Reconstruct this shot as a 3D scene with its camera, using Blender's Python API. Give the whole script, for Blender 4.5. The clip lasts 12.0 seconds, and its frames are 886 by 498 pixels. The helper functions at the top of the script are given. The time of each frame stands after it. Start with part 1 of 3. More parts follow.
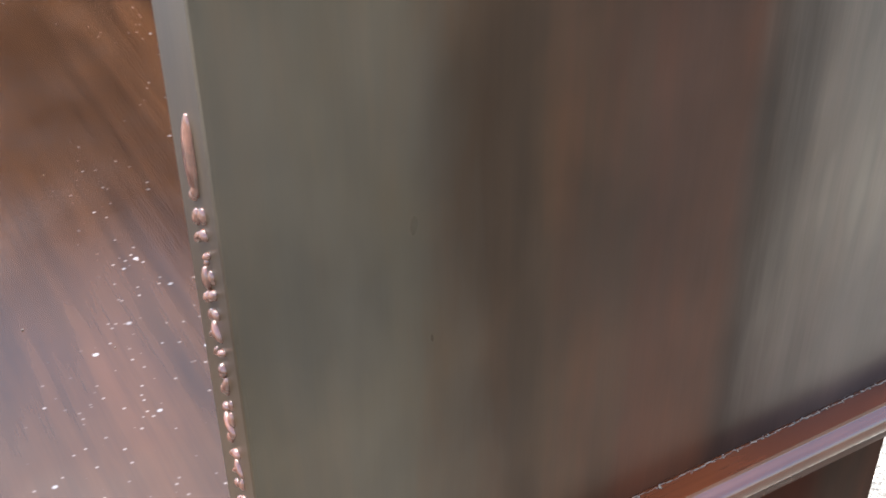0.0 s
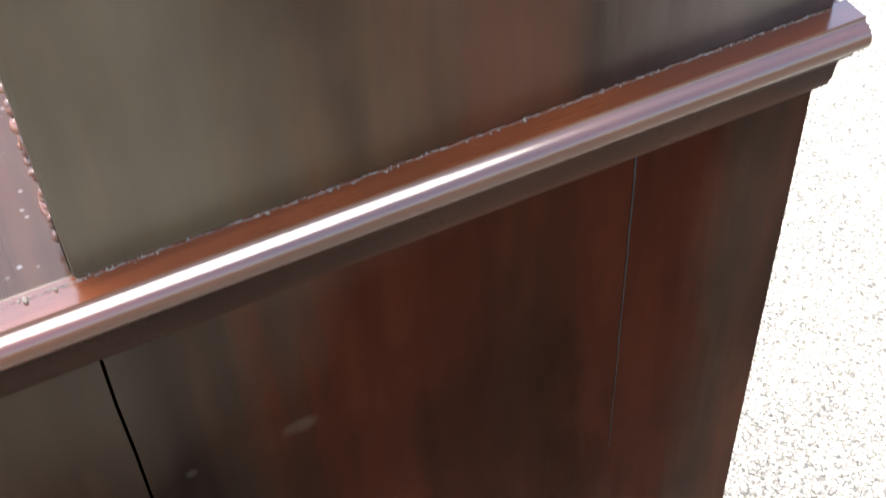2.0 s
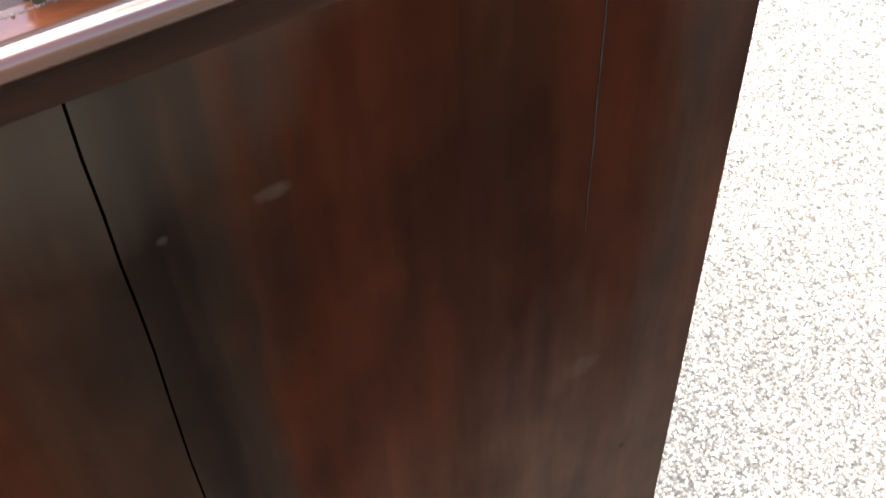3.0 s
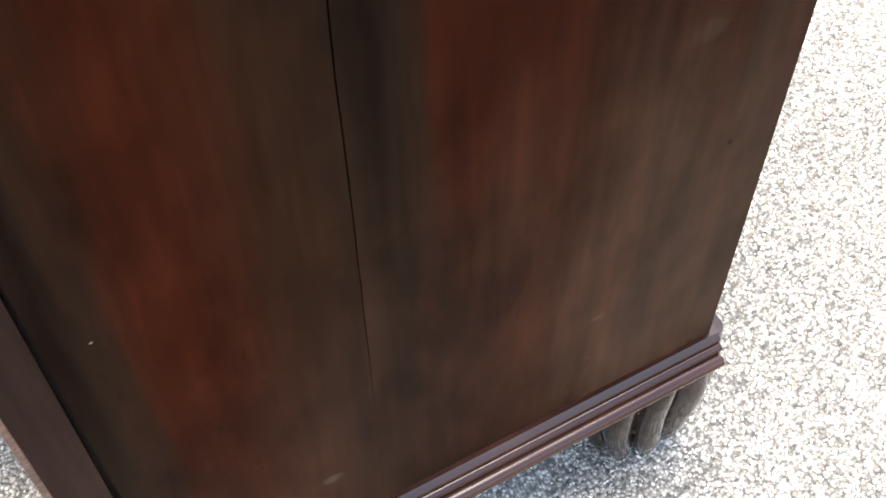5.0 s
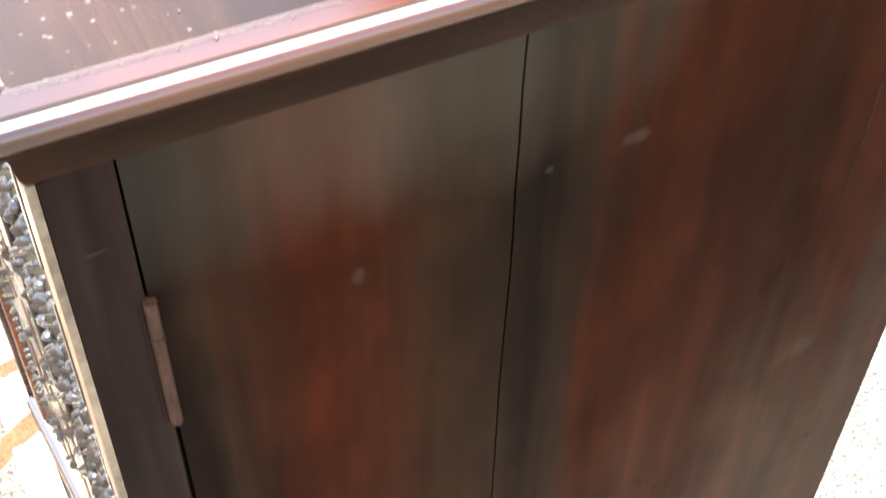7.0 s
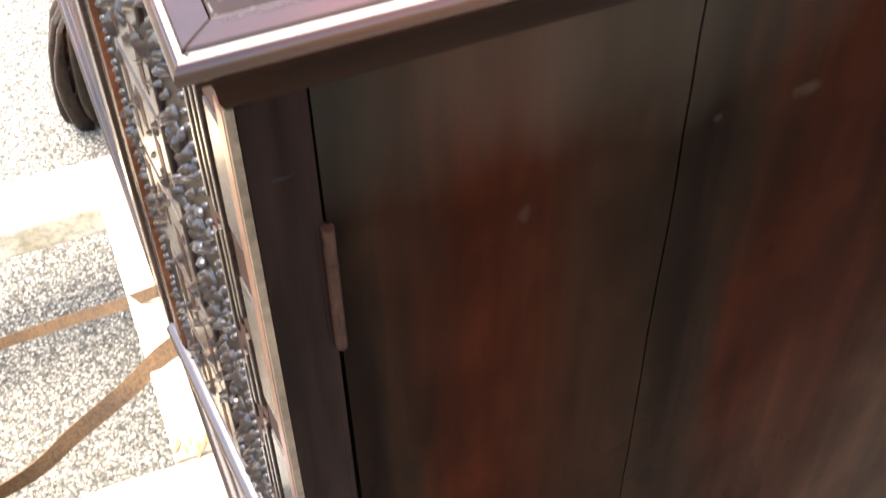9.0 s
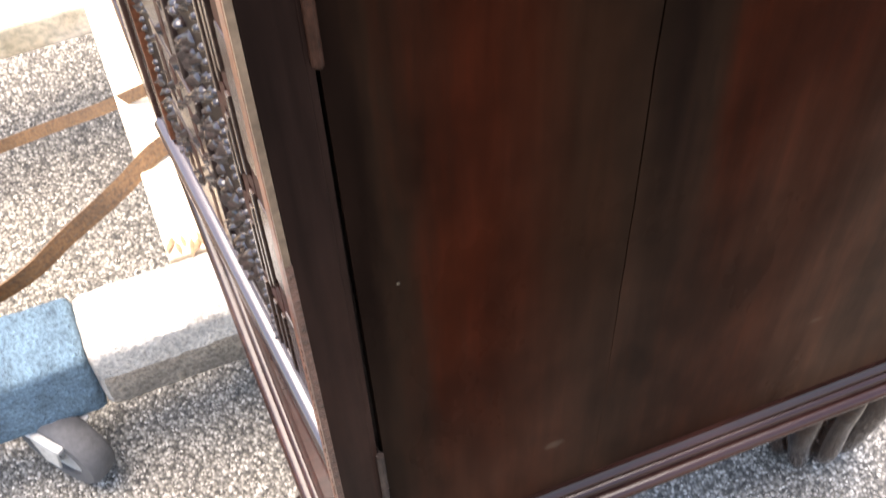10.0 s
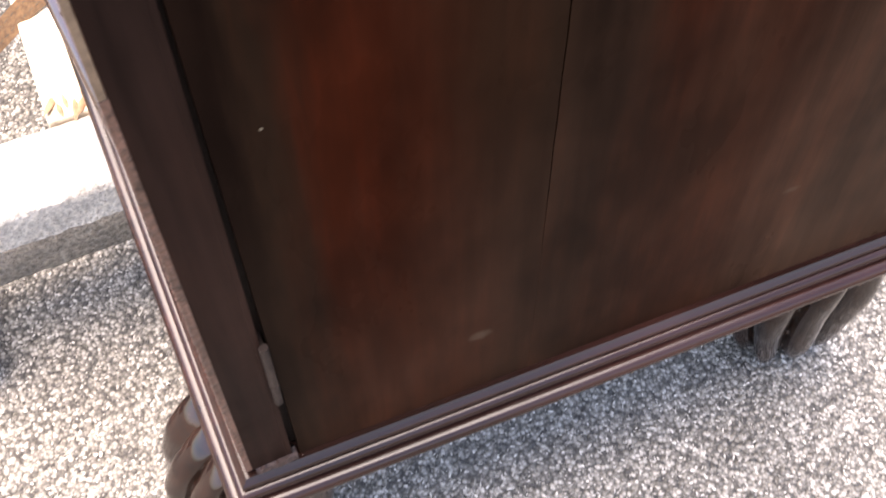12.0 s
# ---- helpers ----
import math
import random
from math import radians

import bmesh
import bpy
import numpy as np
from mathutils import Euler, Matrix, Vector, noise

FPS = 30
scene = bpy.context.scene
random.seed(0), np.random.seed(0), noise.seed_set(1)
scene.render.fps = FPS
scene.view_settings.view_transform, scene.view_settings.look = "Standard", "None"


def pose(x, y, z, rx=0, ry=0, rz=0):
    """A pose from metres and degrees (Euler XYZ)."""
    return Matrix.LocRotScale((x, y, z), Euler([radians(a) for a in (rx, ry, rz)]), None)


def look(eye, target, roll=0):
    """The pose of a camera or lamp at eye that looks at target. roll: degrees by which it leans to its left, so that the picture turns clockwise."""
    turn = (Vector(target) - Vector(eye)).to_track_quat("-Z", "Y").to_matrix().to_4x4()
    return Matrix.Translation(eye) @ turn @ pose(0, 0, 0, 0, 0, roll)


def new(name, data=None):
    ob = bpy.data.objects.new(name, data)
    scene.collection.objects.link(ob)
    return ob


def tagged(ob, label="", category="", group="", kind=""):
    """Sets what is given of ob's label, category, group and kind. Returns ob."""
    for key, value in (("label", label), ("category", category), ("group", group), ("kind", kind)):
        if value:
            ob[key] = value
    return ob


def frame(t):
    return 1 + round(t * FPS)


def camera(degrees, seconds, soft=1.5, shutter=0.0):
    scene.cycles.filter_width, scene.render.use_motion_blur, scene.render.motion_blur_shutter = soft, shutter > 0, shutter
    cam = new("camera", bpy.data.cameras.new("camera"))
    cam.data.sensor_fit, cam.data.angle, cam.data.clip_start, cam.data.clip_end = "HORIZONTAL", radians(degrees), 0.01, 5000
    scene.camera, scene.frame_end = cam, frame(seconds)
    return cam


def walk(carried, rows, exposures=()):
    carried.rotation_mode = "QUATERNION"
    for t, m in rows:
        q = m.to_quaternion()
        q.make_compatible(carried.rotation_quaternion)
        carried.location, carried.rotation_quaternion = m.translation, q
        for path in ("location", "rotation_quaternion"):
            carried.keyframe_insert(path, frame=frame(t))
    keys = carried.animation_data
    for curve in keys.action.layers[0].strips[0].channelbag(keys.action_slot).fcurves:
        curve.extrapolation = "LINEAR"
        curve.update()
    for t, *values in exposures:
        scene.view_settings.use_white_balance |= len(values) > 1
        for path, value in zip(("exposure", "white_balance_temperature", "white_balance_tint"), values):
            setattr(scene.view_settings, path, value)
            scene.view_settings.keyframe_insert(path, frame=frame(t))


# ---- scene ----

# ---------------------------------------------------------------- camera
cam = camera(37.52, 12.0, soft=1.5, shutter=0.3)
walk(cam, [
    (0, look((0.2474, 0.1115, 1.2895), (-0.4484, 0.4999, 0.6854), -0.66)),
    (0.5, look((0.2509, 0.1405, 1.2803), (-0.4418, 0.5032, 0.6570), -1.61)),
    (1, look((0.2576, 0.1594, 1.2513), (-0.4334, 0.5046, 0.6162), -2.14)),
    (1.5, look((0.2686, 0.1773, 1.2416), (-0.3842, 0.4729, 0.5441), -3.40)),
    (2, look((0.2827, 0.1827, 1.2177), (-0.3423, 0.4558, 0.4863), -3.27)),
    (2.5, look((0.2859, 0.1773, 1.1956), (-0.2944, 0.4468, 0.4271), -1.92)),
    (3, look((0.3025, 0.1618, 1.1746), (-0.2529, 0.4370, 0.3899), -2.44)),
    (3.5, look((0.3165, 0.1530, 1.1547), (-0.2221, 0.4184, 0.3550), -2.68)),
    (5.5, look((0.3334, 0.0237, 1.0806), (-0.1450, 0.2812, 0.2411), -0.40)),
    (6, look((0.3342, 0.0037, 1.1311), (-0.1809, 0.2635, 0.3143), -0.36)),
    (6.2, look((0.3354, 0.0007, 1.1486), (-0.1992, 0.2672, 0.3466), 0.09)),
    (6.5, look((0.3396, -0.0017, 1.1707), (-0.2281, 0.2755, 0.3955), 0.24)),
    (7, look((0.3303, -0.0184, 1.1967), (-0.2726, 0.2939, 0.4625), 1.33)),
    (7.2, look((0.3277, -0.0189, 1.2078), (-0.2885, 0.2932, 0.4848), 1.52)),
    (8.8, look((0.3290, -0.0494, 1.2145), (-0.2934, 0.1898, 0.4693), -1.14)),
    (9, look((0.3323, -0.0462, 1.2015), (-0.2792, 0.1811, 0.4435), -1.18)),
    (9.5, look((0.3438, -0.0441, 1.1724), (-0.2326, 0.1600, 0.3811), -1.57)),
    (10, look((0.3477, -0.0434, 1.1299), (-0.1838, 0.1421, 0.3035), -2.90)),
    (10.5, look((0.3523, -0.0434, 1.1006), (-0.1269, 0.1329, 0.2408), -2.74)),
    (11, look((0.3481, -0.0435, 1.0648), (-0.0967, 0.1354, 0.1872), -1.28)),
    (11.5, look((0.3326, -0.0372, 1.0285), (-0.1017, 0.1506, 0.1476), 0.41)),
    (12, look((0.3008, 0.0114, 0.9959), (-0.1576, 0.1911, 0.1255), -0.82)),
], exposures=[
    (0.0, 4.1, 6500, 8.5), (2.0, 4.15, 6650, 8.5), (3.0, 4.05, 6750, 9), (3.5, 4.0, 6800, 9), (5.5, 4.1, 6850, 9), (6.5, 4.5, 6900, 6), (7.0, 4.7, 6850, 3),
    (9.0, 3.85, 6950, 9), (9.5, 3.5, 6950, 12), (10.0, 3.6, 6950, 15), (11.0, 3.98, 7000, 18), (11.5, 3.93, 7050, 19), (12.0, 3.66, 7100, 20)])

# ---------------------------------------------------------------- light
world = bpy.data.worlds.new("sky")
scene.world = world
world.use_nodes = True
wn = world.node_tree.nodes
sky = wn.new("ShaderNodeTexSky")
sky.sky_type = "NISHITA"
sky.sun_disc = False
SUN_EL, SUN_AZ = radians(77), radians(-118)      # azimuth from +y towards +x
sky.sun_elevation, sky.sun_rotation = SUN_EL, SUN_AZ
sky.dust_density = 2.3
wn["Background"].inputs["Strength"].default_value = 0.095
world.node_tree.links.new(sky.outputs["Color"], wn["Background"].inputs["Color"])
sun_data = bpy.data.lights.new("sun", "SUN")
sun_data.energy, sun_data.angle, sun_data.color = 1.4, radians(54), (1.0, 0.95, 0.88)
sun = new("sun", sun_data)
to_sun = Vector((math.sin(SUN_AZ) * math.cos(SUN_EL), math.cos(SUN_AZ) * math.cos(SUN_EL), math.sin(SUN_EL)))
sun.matrix_world = look(to_sun * 8, (0, 0, 0))


# ---------------------------------------------------------------- materials
def mat(name):
    m = bpy.data.materials.new(name)
    m.use_nodes = True
    nt = m.node_tree
    return m, nt, nt.nodes["Principled BSDF"]


def node(nt, kind, **values):
    n = nt.nodes.new(kind)
    for k, v in values.items():
        n.inputs[k].default_value = v
    return n


def ramp(nt, src, stops):
    r = nt.nodes.new("ShaderNodeValToRGB")
    el = r.color_ramp.elements
    while len(el) < len(stops):
        el.new(0.5)
    for e, (p, c) in zip(el, stops):
        e.position, e.color = p, (*c, 1)
    nt.links.new(src, r.inputs["Fac"])
    return r.outputs["Color"]


def mapped(nt, scale, offset=(0, 0, 0)):
    tc = nt.nodes.new("ShaderNodeTexCoord")
    mp = node(nt, "ShaderNodeMapping", Scale=scale, Location=offset)
    nt.links.new(tc.outputs["Object"], mp.inputs["Vector"])
    return mp.outputs["Vector"]


def mix(nt, fac, a, b, kind="MIX"):
    m = nt.nodes.new("ShaderNodeMix")
    m.data_type, m.blend_type = "RGBA", kind
    for sock, v in ((m.inputs[0], fac), (m.inputs[6], a), (m.inputs[7], b)):
        if isinstance(v, (int, float)):
            sock.default_value = v
        elif isinstance(v, tuple):
            sock.default_value = (*v, 1)
        else:
            nt.links.new(v, sock)
    return m.outputs[2]


def bump(nt, bsdf, height, strength, distance):
    b = node(nt, "ShaderNodeBump", Strength=strength, Distance=distance)
    nt.links.new(height, b.inputs["Height"])
    nt.links.new(b.outputs["Normal"], bsdf.inputs["Normal"])


def wood(name, along, dark, mid, red, rough=0.3, offset=0.0, lift=0.5, coat=0.0):
    """Stained and varnished hardwood, its grain running along one axis."""
    m, nt, b = mat(name)
    s = {"x": (0.05, 1, 1), "y": (1, 0.05, 1), "z": (1, 1, 0.05)}[along]
    band = node(nt, "ShaderNodeTexNoise", Scale=9.0, Detail=3.0, Roughness=0.55)
    nt.links.new(mapped(nt, tuple(v if v == 1 else 0.22 for v in s), (offset, offset * 0.7, offset * 0.3)), band.inputs["Vector"])
    grain = node(nt, "ShaderNodeTexNoise", Scale=120.0, Detail=5.0, Roughness=0.65)
    nt.links.new(mapped(nt, s, (offset, 0, 0)), grain.inputs["Vector"])
    stain = node(nt, "ShaderNodeTexNoise", Scale=22.0, Detail=4.0, Roughness=0.6)
    nt.links.new(mapped(nt, tuple(v if v == 1 else 0.35 for v in s), (0, offset, 0)), stain.inputs["Vector"])
    base = ramp(nt, band.outputs["Fac"], [(0.36, dark), (0.50, mid), (0.62, red), (0.74, mid)])
    base = mix(nt, 0.55, base, ramp(nt, grain.outputs["Fac"], [(0.30, (0.35, 0.33, 0.3)), (0.60, (1.25, 1.2, 1.15))]), "MULTIPLY")
    base = mix(nt, 0.5, base, ramp(nt, stain.outputs["Fac"], [(0.35, (0.45, 0.42, 0.4)), (0.62, (1.2, 1.15, 1.1))]), "MULTIPLY")
    nt.links.new(base, b.inputs["Base Color"])
    dust = node(nt, "ShaderNodeTexNoise", Scale=14.0, Detail=5.0, Roughness=0.7)
    nt.links.new(mapped(nt, (1, 1, 1), (0, 0, offset)), dust.inputs["Vector"])
    rr = nt.nodes.new("ShaderNodeMapRange")
    rr.inputs["From Min"].default_value, rr.inputs["From Max"].default_value = 0.3, 0.7
    rr.inputs["To Min"].default_value, rr.inputs["To Max"].default_value = rough * 0.75, rough * 1.35
    nt.links.new(dust.outputs["Fac"], rr.inputs["Value"])
    nt.links.new(rr.outputs["Result"], b.inputs["Roughness"])
    b.inputs["Specular IOR Level"].default_value = lift
    if coat:
        # a thick old varnish, scratched and flecked with pale specks
        b.inputs["Coat Weight"].default_value, b.inputs["Coat IOR"].default_value = coat, 1.75
        nt.links.new(rr.outputs["Result"], b.inputs["Coat Roughness"])
        fleck = node(nt, "ShaderNodeTexVoronoi", Scale=95.0, Randomness=1.0)
        nt.links.new(mapped(nt, (1, 0.7, 1), (offset, 0, 0)), fleck.inputs["Vector"])
        spot = ramp(nt, fleck.outputs["Distance"], [(0.05, (0.42,) * 3), (0.11, (0,) * 3)])
        few = ramp(nt, stain.outputs["Fac"], [(0.48, (0,) * 3), (0.58, (1,) * 3)])
        base = mix(nt, mix(nt, 1.0, spot, few, "MULTIPLY"), base, (0.30, 0.31, 0.34))
        grit = node(nt, "ShaderNodeTexVoronoi", Scale=240.0, Randomness=1.0)
        nt.links.new(mapped(nt, (1, 0.6, 1), (0, offset, 0)), grit.inputs["Vector"])
        base = mix(nt, mix(nt, 1.0, ramp(nt, grit.outputs["Distance"], [(0.08, (0.26,) * 3), (0.15, (0,) * 3)]), few, "MULTIPLY"), base, (0.26, 0.24, 0.24))
        nt.links.new(base, b.inputs["Base Color"])
    bump(nt, b, grain.outputs["Fac"], 0.10, 0.0012)
    return m


def panel_wood(name, stops, marks=(), rough=0.3, spec=(0.11, 0.17), offset=0.0, low=None, joint=None):
    """Upright stained boards: broad bands of stain and painted sheen across the depth (stops, and low near the foot: y,
    colour), streaks along z, and marks, small rubs and broad painted sheen (y, z, half width, half height, strength).
    """
    m, nt, b = mat(name)
    tc = nt.nodes.new("ShaderNodeTexCoord")
    sep = nt.nodes.new("ShaderNodeSeparateXYZ")
    nt.links.new(tc.outputs["Object"], sep.inputs[0])

    def math_node(op, a, c, d=None):
        n = nt.nodes.new("ShaderNodeMath")
        n.operation = op
        for sock, v in zip(n.inputs, (a, c, d)):
            if isinstance(v, (int, float)):
                sock.default_value = v
            elif v is not None:
                nt.links.new(v, sock)
        return n.outputs[0]

    def streak(scale, squeeze, detail, rough_, off):
        n = node(nt, "ShaderNodeTexNoise", Scale=scale, Detail=detail, Roughness=rough_)
        nt.links.new(mapped(nt, (1, 1, squeeze), (off, off * 0.6, off * 0.3)), n.inputs["Vector"])
        return n.outputs["Fac"]

    warp, fine = streak(15, 0.13, 4, 0.6, offset), streak(150, 0.035, 5, 0.65, offset + 2)
    mid_, blot = streak(46, 0.09, 5, 0.7, offset + 5), streak(10, 0.6, 4, 0.62, offset + 8)
    y = math_node("MULTIPLY_ADD", math_node("SUBTRACT", warp, 0.5), 0.07, sep.outputs["Y"])
    y = math_node("MULTIPLY_ADD", math_node("SUBTRACT", mid_, 0.5), 0.038, y)
    base = ramp(nt, math_node("MULTIPLY", y, 2.0), [(p * 2, c) for p, c in stops])
    if low:
        # towards the foot the colours turn browner, the tan a painted sheen
        z = math_node("MULTIPLY_ADD", math_node("SUBTRACT", warp, 0.5), 0.40, sep.outputs["Z"])
        z = math_node("MULTIPLY_ADD", math_node("GREATER_THAN", sep.outputs["Y"], Y_JOIN), -0.13, z)
        base = mix(nt, ramp(nt, z, [(0.33, (1,) * 3), (0.53, (0,) * 3)]), base, ramp(nt, math_node("MULTIPLY", y, 2.0), [(p * 2, c) for p, c in low]))
    past = None
    if joint:
        # a second board behind a straight joint
        soft = nt.nodes.new("ShaderNodeMapRange")
        soft.inputs["From Min"].default_value, soft.inputs["From Max"].default_value = joint[0] - 0.002, joint[0] + 0.006
        nt.links.new(math_node("MULTIPLY_ADD", math_node("SUBTRACT", mid_, 0.5), 0.022, sep.outputs["Y"]), soft.inputs["Value"])
        past = soft.outputs["Result"]
        # the sheen fades towards its foot, put into the colour
        rise = math_node("MULTIPLY_ADD", math_node("SUBTRACT", warp, 0.5), 0.12, math_node("SUBTRACT", sep.outputs["Z"], 0.5))
        behind = ramp(nt, rise, [(0.475, joint[2]), (0.535, joint[1])])
        behind = mix(nt, ramp(nt, y, [(joint[0] + 0.006, (0.75,) * 3), (joint[0] + 0.050, (0,) * 3)]), behind, joint[2])
        base = mix(nt, past, base, behind)
    base = mix(nt, 0.36, base, ramp(nt, mid_, [(0.33, (0.40, 0.38, 0.38)), (0.50, (0.95, 0.95, 0.95)), (0.66, (1.75, 1.35, 1.2))]), "MULTIPLY")
    base = mix(nt, 0.13, base, ramp(nt, fine, [(0.32, (0.4, 0.38, 0.36)), (0.62, (1.3, 1.25, 1.2))]), "MULTIPLY")
    base = mix(nt, 0.7, base, ramp(nt, blot, [(0.36, (0.42, 0.42, 0.44)), (0.62, (1.3, 1.2, 1.15))]), "MULTIPLY")
    gloss = streak(7, 0.4, 5, 0.65, offset + 11)
    r = nt.nodes.new("ShaderNodeMapRange")
    for k, v in (("From Min", 0.3), ("From Max", 0.7), ("To Min", rough * 0.75), ("To Max", rough * 1.4)):
        r.inputs[k].default_value = v
    nt.links.new(gloss, r.inputs["Value"])
    rough_out = r.outputs["Result"]
    edge = streak(220, 1.0, 3, 0.6, offset + 3)
    # small marks are rubs and spots; broad soft ones are sheen painted as colour
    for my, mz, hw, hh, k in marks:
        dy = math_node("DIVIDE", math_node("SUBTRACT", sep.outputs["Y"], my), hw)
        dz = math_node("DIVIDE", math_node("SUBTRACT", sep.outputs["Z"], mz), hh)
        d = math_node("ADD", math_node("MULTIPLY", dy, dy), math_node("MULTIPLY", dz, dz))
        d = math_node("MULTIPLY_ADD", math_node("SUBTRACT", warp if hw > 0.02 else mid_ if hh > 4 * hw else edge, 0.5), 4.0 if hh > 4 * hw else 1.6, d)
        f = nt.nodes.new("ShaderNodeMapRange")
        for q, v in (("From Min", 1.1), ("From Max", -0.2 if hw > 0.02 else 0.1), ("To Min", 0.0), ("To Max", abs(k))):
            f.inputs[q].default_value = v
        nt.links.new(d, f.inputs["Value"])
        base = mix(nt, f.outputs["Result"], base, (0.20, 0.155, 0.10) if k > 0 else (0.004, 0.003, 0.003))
    nt.links.new(base, b.inputs["Base Color"])
    nt.links.new(rough_out, b.inputs["Roughness"])
    # gloss set by band to imitate the sheen: high on olive, low on red
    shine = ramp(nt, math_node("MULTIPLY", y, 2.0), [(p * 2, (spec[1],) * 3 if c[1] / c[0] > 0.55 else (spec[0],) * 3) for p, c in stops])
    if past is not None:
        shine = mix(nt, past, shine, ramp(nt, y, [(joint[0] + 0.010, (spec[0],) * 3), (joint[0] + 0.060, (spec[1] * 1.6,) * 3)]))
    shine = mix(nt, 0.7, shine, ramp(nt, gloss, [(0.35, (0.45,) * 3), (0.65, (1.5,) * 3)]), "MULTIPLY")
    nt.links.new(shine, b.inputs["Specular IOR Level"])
    bump(nt, b, fine, 0.08, 0.001)
    return m


def plain(name, colour, rough=0.6, metal=0.0, scale=60.0, vary=0.35, relief=0.15, depth=0.001, spec=0.5):
    """A surface of one colour with wear at two scales."""
    m, nt, b = mat(name)
    b.inputs["Specular IOR Level"].default_value = spec
    n1 = node(nt, "ShaderNodeTexNoise", Scale=scale, Detail=6.0, Roughness=0.65)
    n2 = node(nt, "ShaderNodeTexNoise", Scale=scale * 0.12, Detail=3.0)
    for n in (n1, n2):
        nt.links.new(mapped(nt, (1, 1, 1)), n.inputs["Vector"])
    lo, hi = tuple(c * (1 - vary) for c in colour), tuple(min(1, c * (1 + vary * 0.6)) for c in colour)
    c = ramp(nt, n1.outputs["Fac"], [(0.3, lo), (0.7, hi)])
    c = mix(nt, 0.5, c, ramp(nt, n2.outputs["Fac"], [(0.35, (1 - vary,) * 3), (0.65, (1.1,) * 3)]), "MULTIPLY")
    nt.links.new(c, b.inputs["Base Color"])
    b.inputs["Roughness"].default_value, b.inputs["Metallic"].default_value = rough, metal
    bump(nt, b, n1.outputs["Fac"], relief, depth)
    return m


# the tan holds sheen of the bright paving put into the board colour
BLACK, BROWN, RUST, UMBER, TAN_SHEEN = (0.0060, 0.0030, 0.0019), (0.0125, 0.0052, 0.0026), (0.0205, 0.0044, 0.0017), (0.0105, 0.0054, 0.0030), (0.0300, 0.0156, 0.0090)
FADED = (0.0172, 0.0040, 0.0016)
LOW_UMBER, LOW_BROWN = (0.0165, 0.0082, 0.0047), (0.0245, 0.0096, 0.0051)
Y_JOIN = 0.186      # the joint between the two side boards
# the last row is broad haze: reflected sheen painted as pale colour
SIDE_MARKS_AND_SHEEN = [(0.245, 0.822, 0.008, 0.0045, 0.045), (0.114, 0.796, 0.0035, 0.006, 0.035), (0.013, 0.858, 0.006, 0.0010, 0.16), (0.152, 0.307, 0.008, 0.006, 0.10), (0.349, 0.348, 0.007, 0.003, 0.08),
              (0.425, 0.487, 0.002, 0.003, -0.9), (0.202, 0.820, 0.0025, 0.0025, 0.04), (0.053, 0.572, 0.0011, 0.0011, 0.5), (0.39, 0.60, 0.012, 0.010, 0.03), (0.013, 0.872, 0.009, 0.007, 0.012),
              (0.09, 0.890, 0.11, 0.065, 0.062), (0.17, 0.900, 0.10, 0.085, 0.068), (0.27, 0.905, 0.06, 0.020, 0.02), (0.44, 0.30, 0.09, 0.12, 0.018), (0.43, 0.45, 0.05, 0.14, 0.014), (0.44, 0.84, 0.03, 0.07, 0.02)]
wood_side = panel_wood("wood_side", [(0.03, BLACK), (0.048, UMBER), (0.083, RUST), (0.110, RUST), (0.152, BROWN), (0.186, UMBER), (0.208, BLACK), (0.232, UMBER), (0.255, FADED), (0.310, FADED), (0.337, (0.0140, 0.0042, 0.0019)), (0.375, FADED), (0.412, FADED), (0.434, LOW_UMBER), (0.46, LOW_BROWN)], SIDE_MARKS_AND_SHEEN, 0.30, (0.008, 0.030), 0.0,
                       [(0.03, UMBER), (0.060, LOW_UMBER), (0.085, LOW_BROWN), (0.130, LOW_BROWN), (0.165, LOW_UMBER), (0.205, LOW_UMBER), (0.260, LOW_BROWN), (0.310, LOW_BROWN), (0.365, TAN_SHEEN), (0.46, TAN_SHEEN)])
wood_stile = wood("wood_stile", "z", (0.0088, 0.0046, 0.0035), (0.0125, 0.0062, 0.0045), (0.0165, 0.0076, 0.0052), 0.34, 3.1, 0.022)
# olive and dark here include reflected sheen put into the colour
U_OLIVE_SHEEN, U_BROWN, U_RUST, U_DARK = (0.027, 0.0190, 0.0090), (0.030, 0.0155, 0.0072), (0.023, 0.0086, 0.0040), (0.029, 0.0215, 0.0135)
# the pale upright marks are streaks of sheen painted on
wood_upper = panel_wood("wood_upper", [(0.187, U_OLIVE_SHEEN), (0.235, U_OLIVE_SHEEN), (0.265, U_BROWN), (0.285, U_BROWN), (0.315, U_RUST), (0.345, U_RUST), (0.46, U_RUST)], [(0.408, 1.040, 0.0035, 0.026, 0.09), (0.418, 1.025, 0.0050, 0.030, 0.08), (0.392, 1.045, 0.0030, 0.020, 0.08), (0.430, 1.04, 0.0040, 0.028, 0.06), (0.44, 1.06, 0.030, 0.06, 0.05)], 0.30, (0.12, 0.40), 4.0, None, (0.354, U_DARK, (0.012, 0.0060, 0.0036)))
wood_top = wood("wood_top", "x", (0.0130, 0.0060, 0.0030), (0.0165, 0.0075, 0.0036), (0.0215, 0.0094, 0.0043), 0.20, 1.7, 0.15, 0.02)
wood_mould_y = wood("wood_mould_y", "y", (0.011, 0.0044, 0.0024), (0.024, 0.0078, 0.0034), (0.040, 0.0115, 0.0042), 0.14, 2.2, 0.48)
wood_bead = wood("wood_bead", "x", (0.014, 0.008, 0.007), (0.026, 0.013, 0.011), (0.040, 0.018, 0.014), 0.20, 4.4, 0.8)
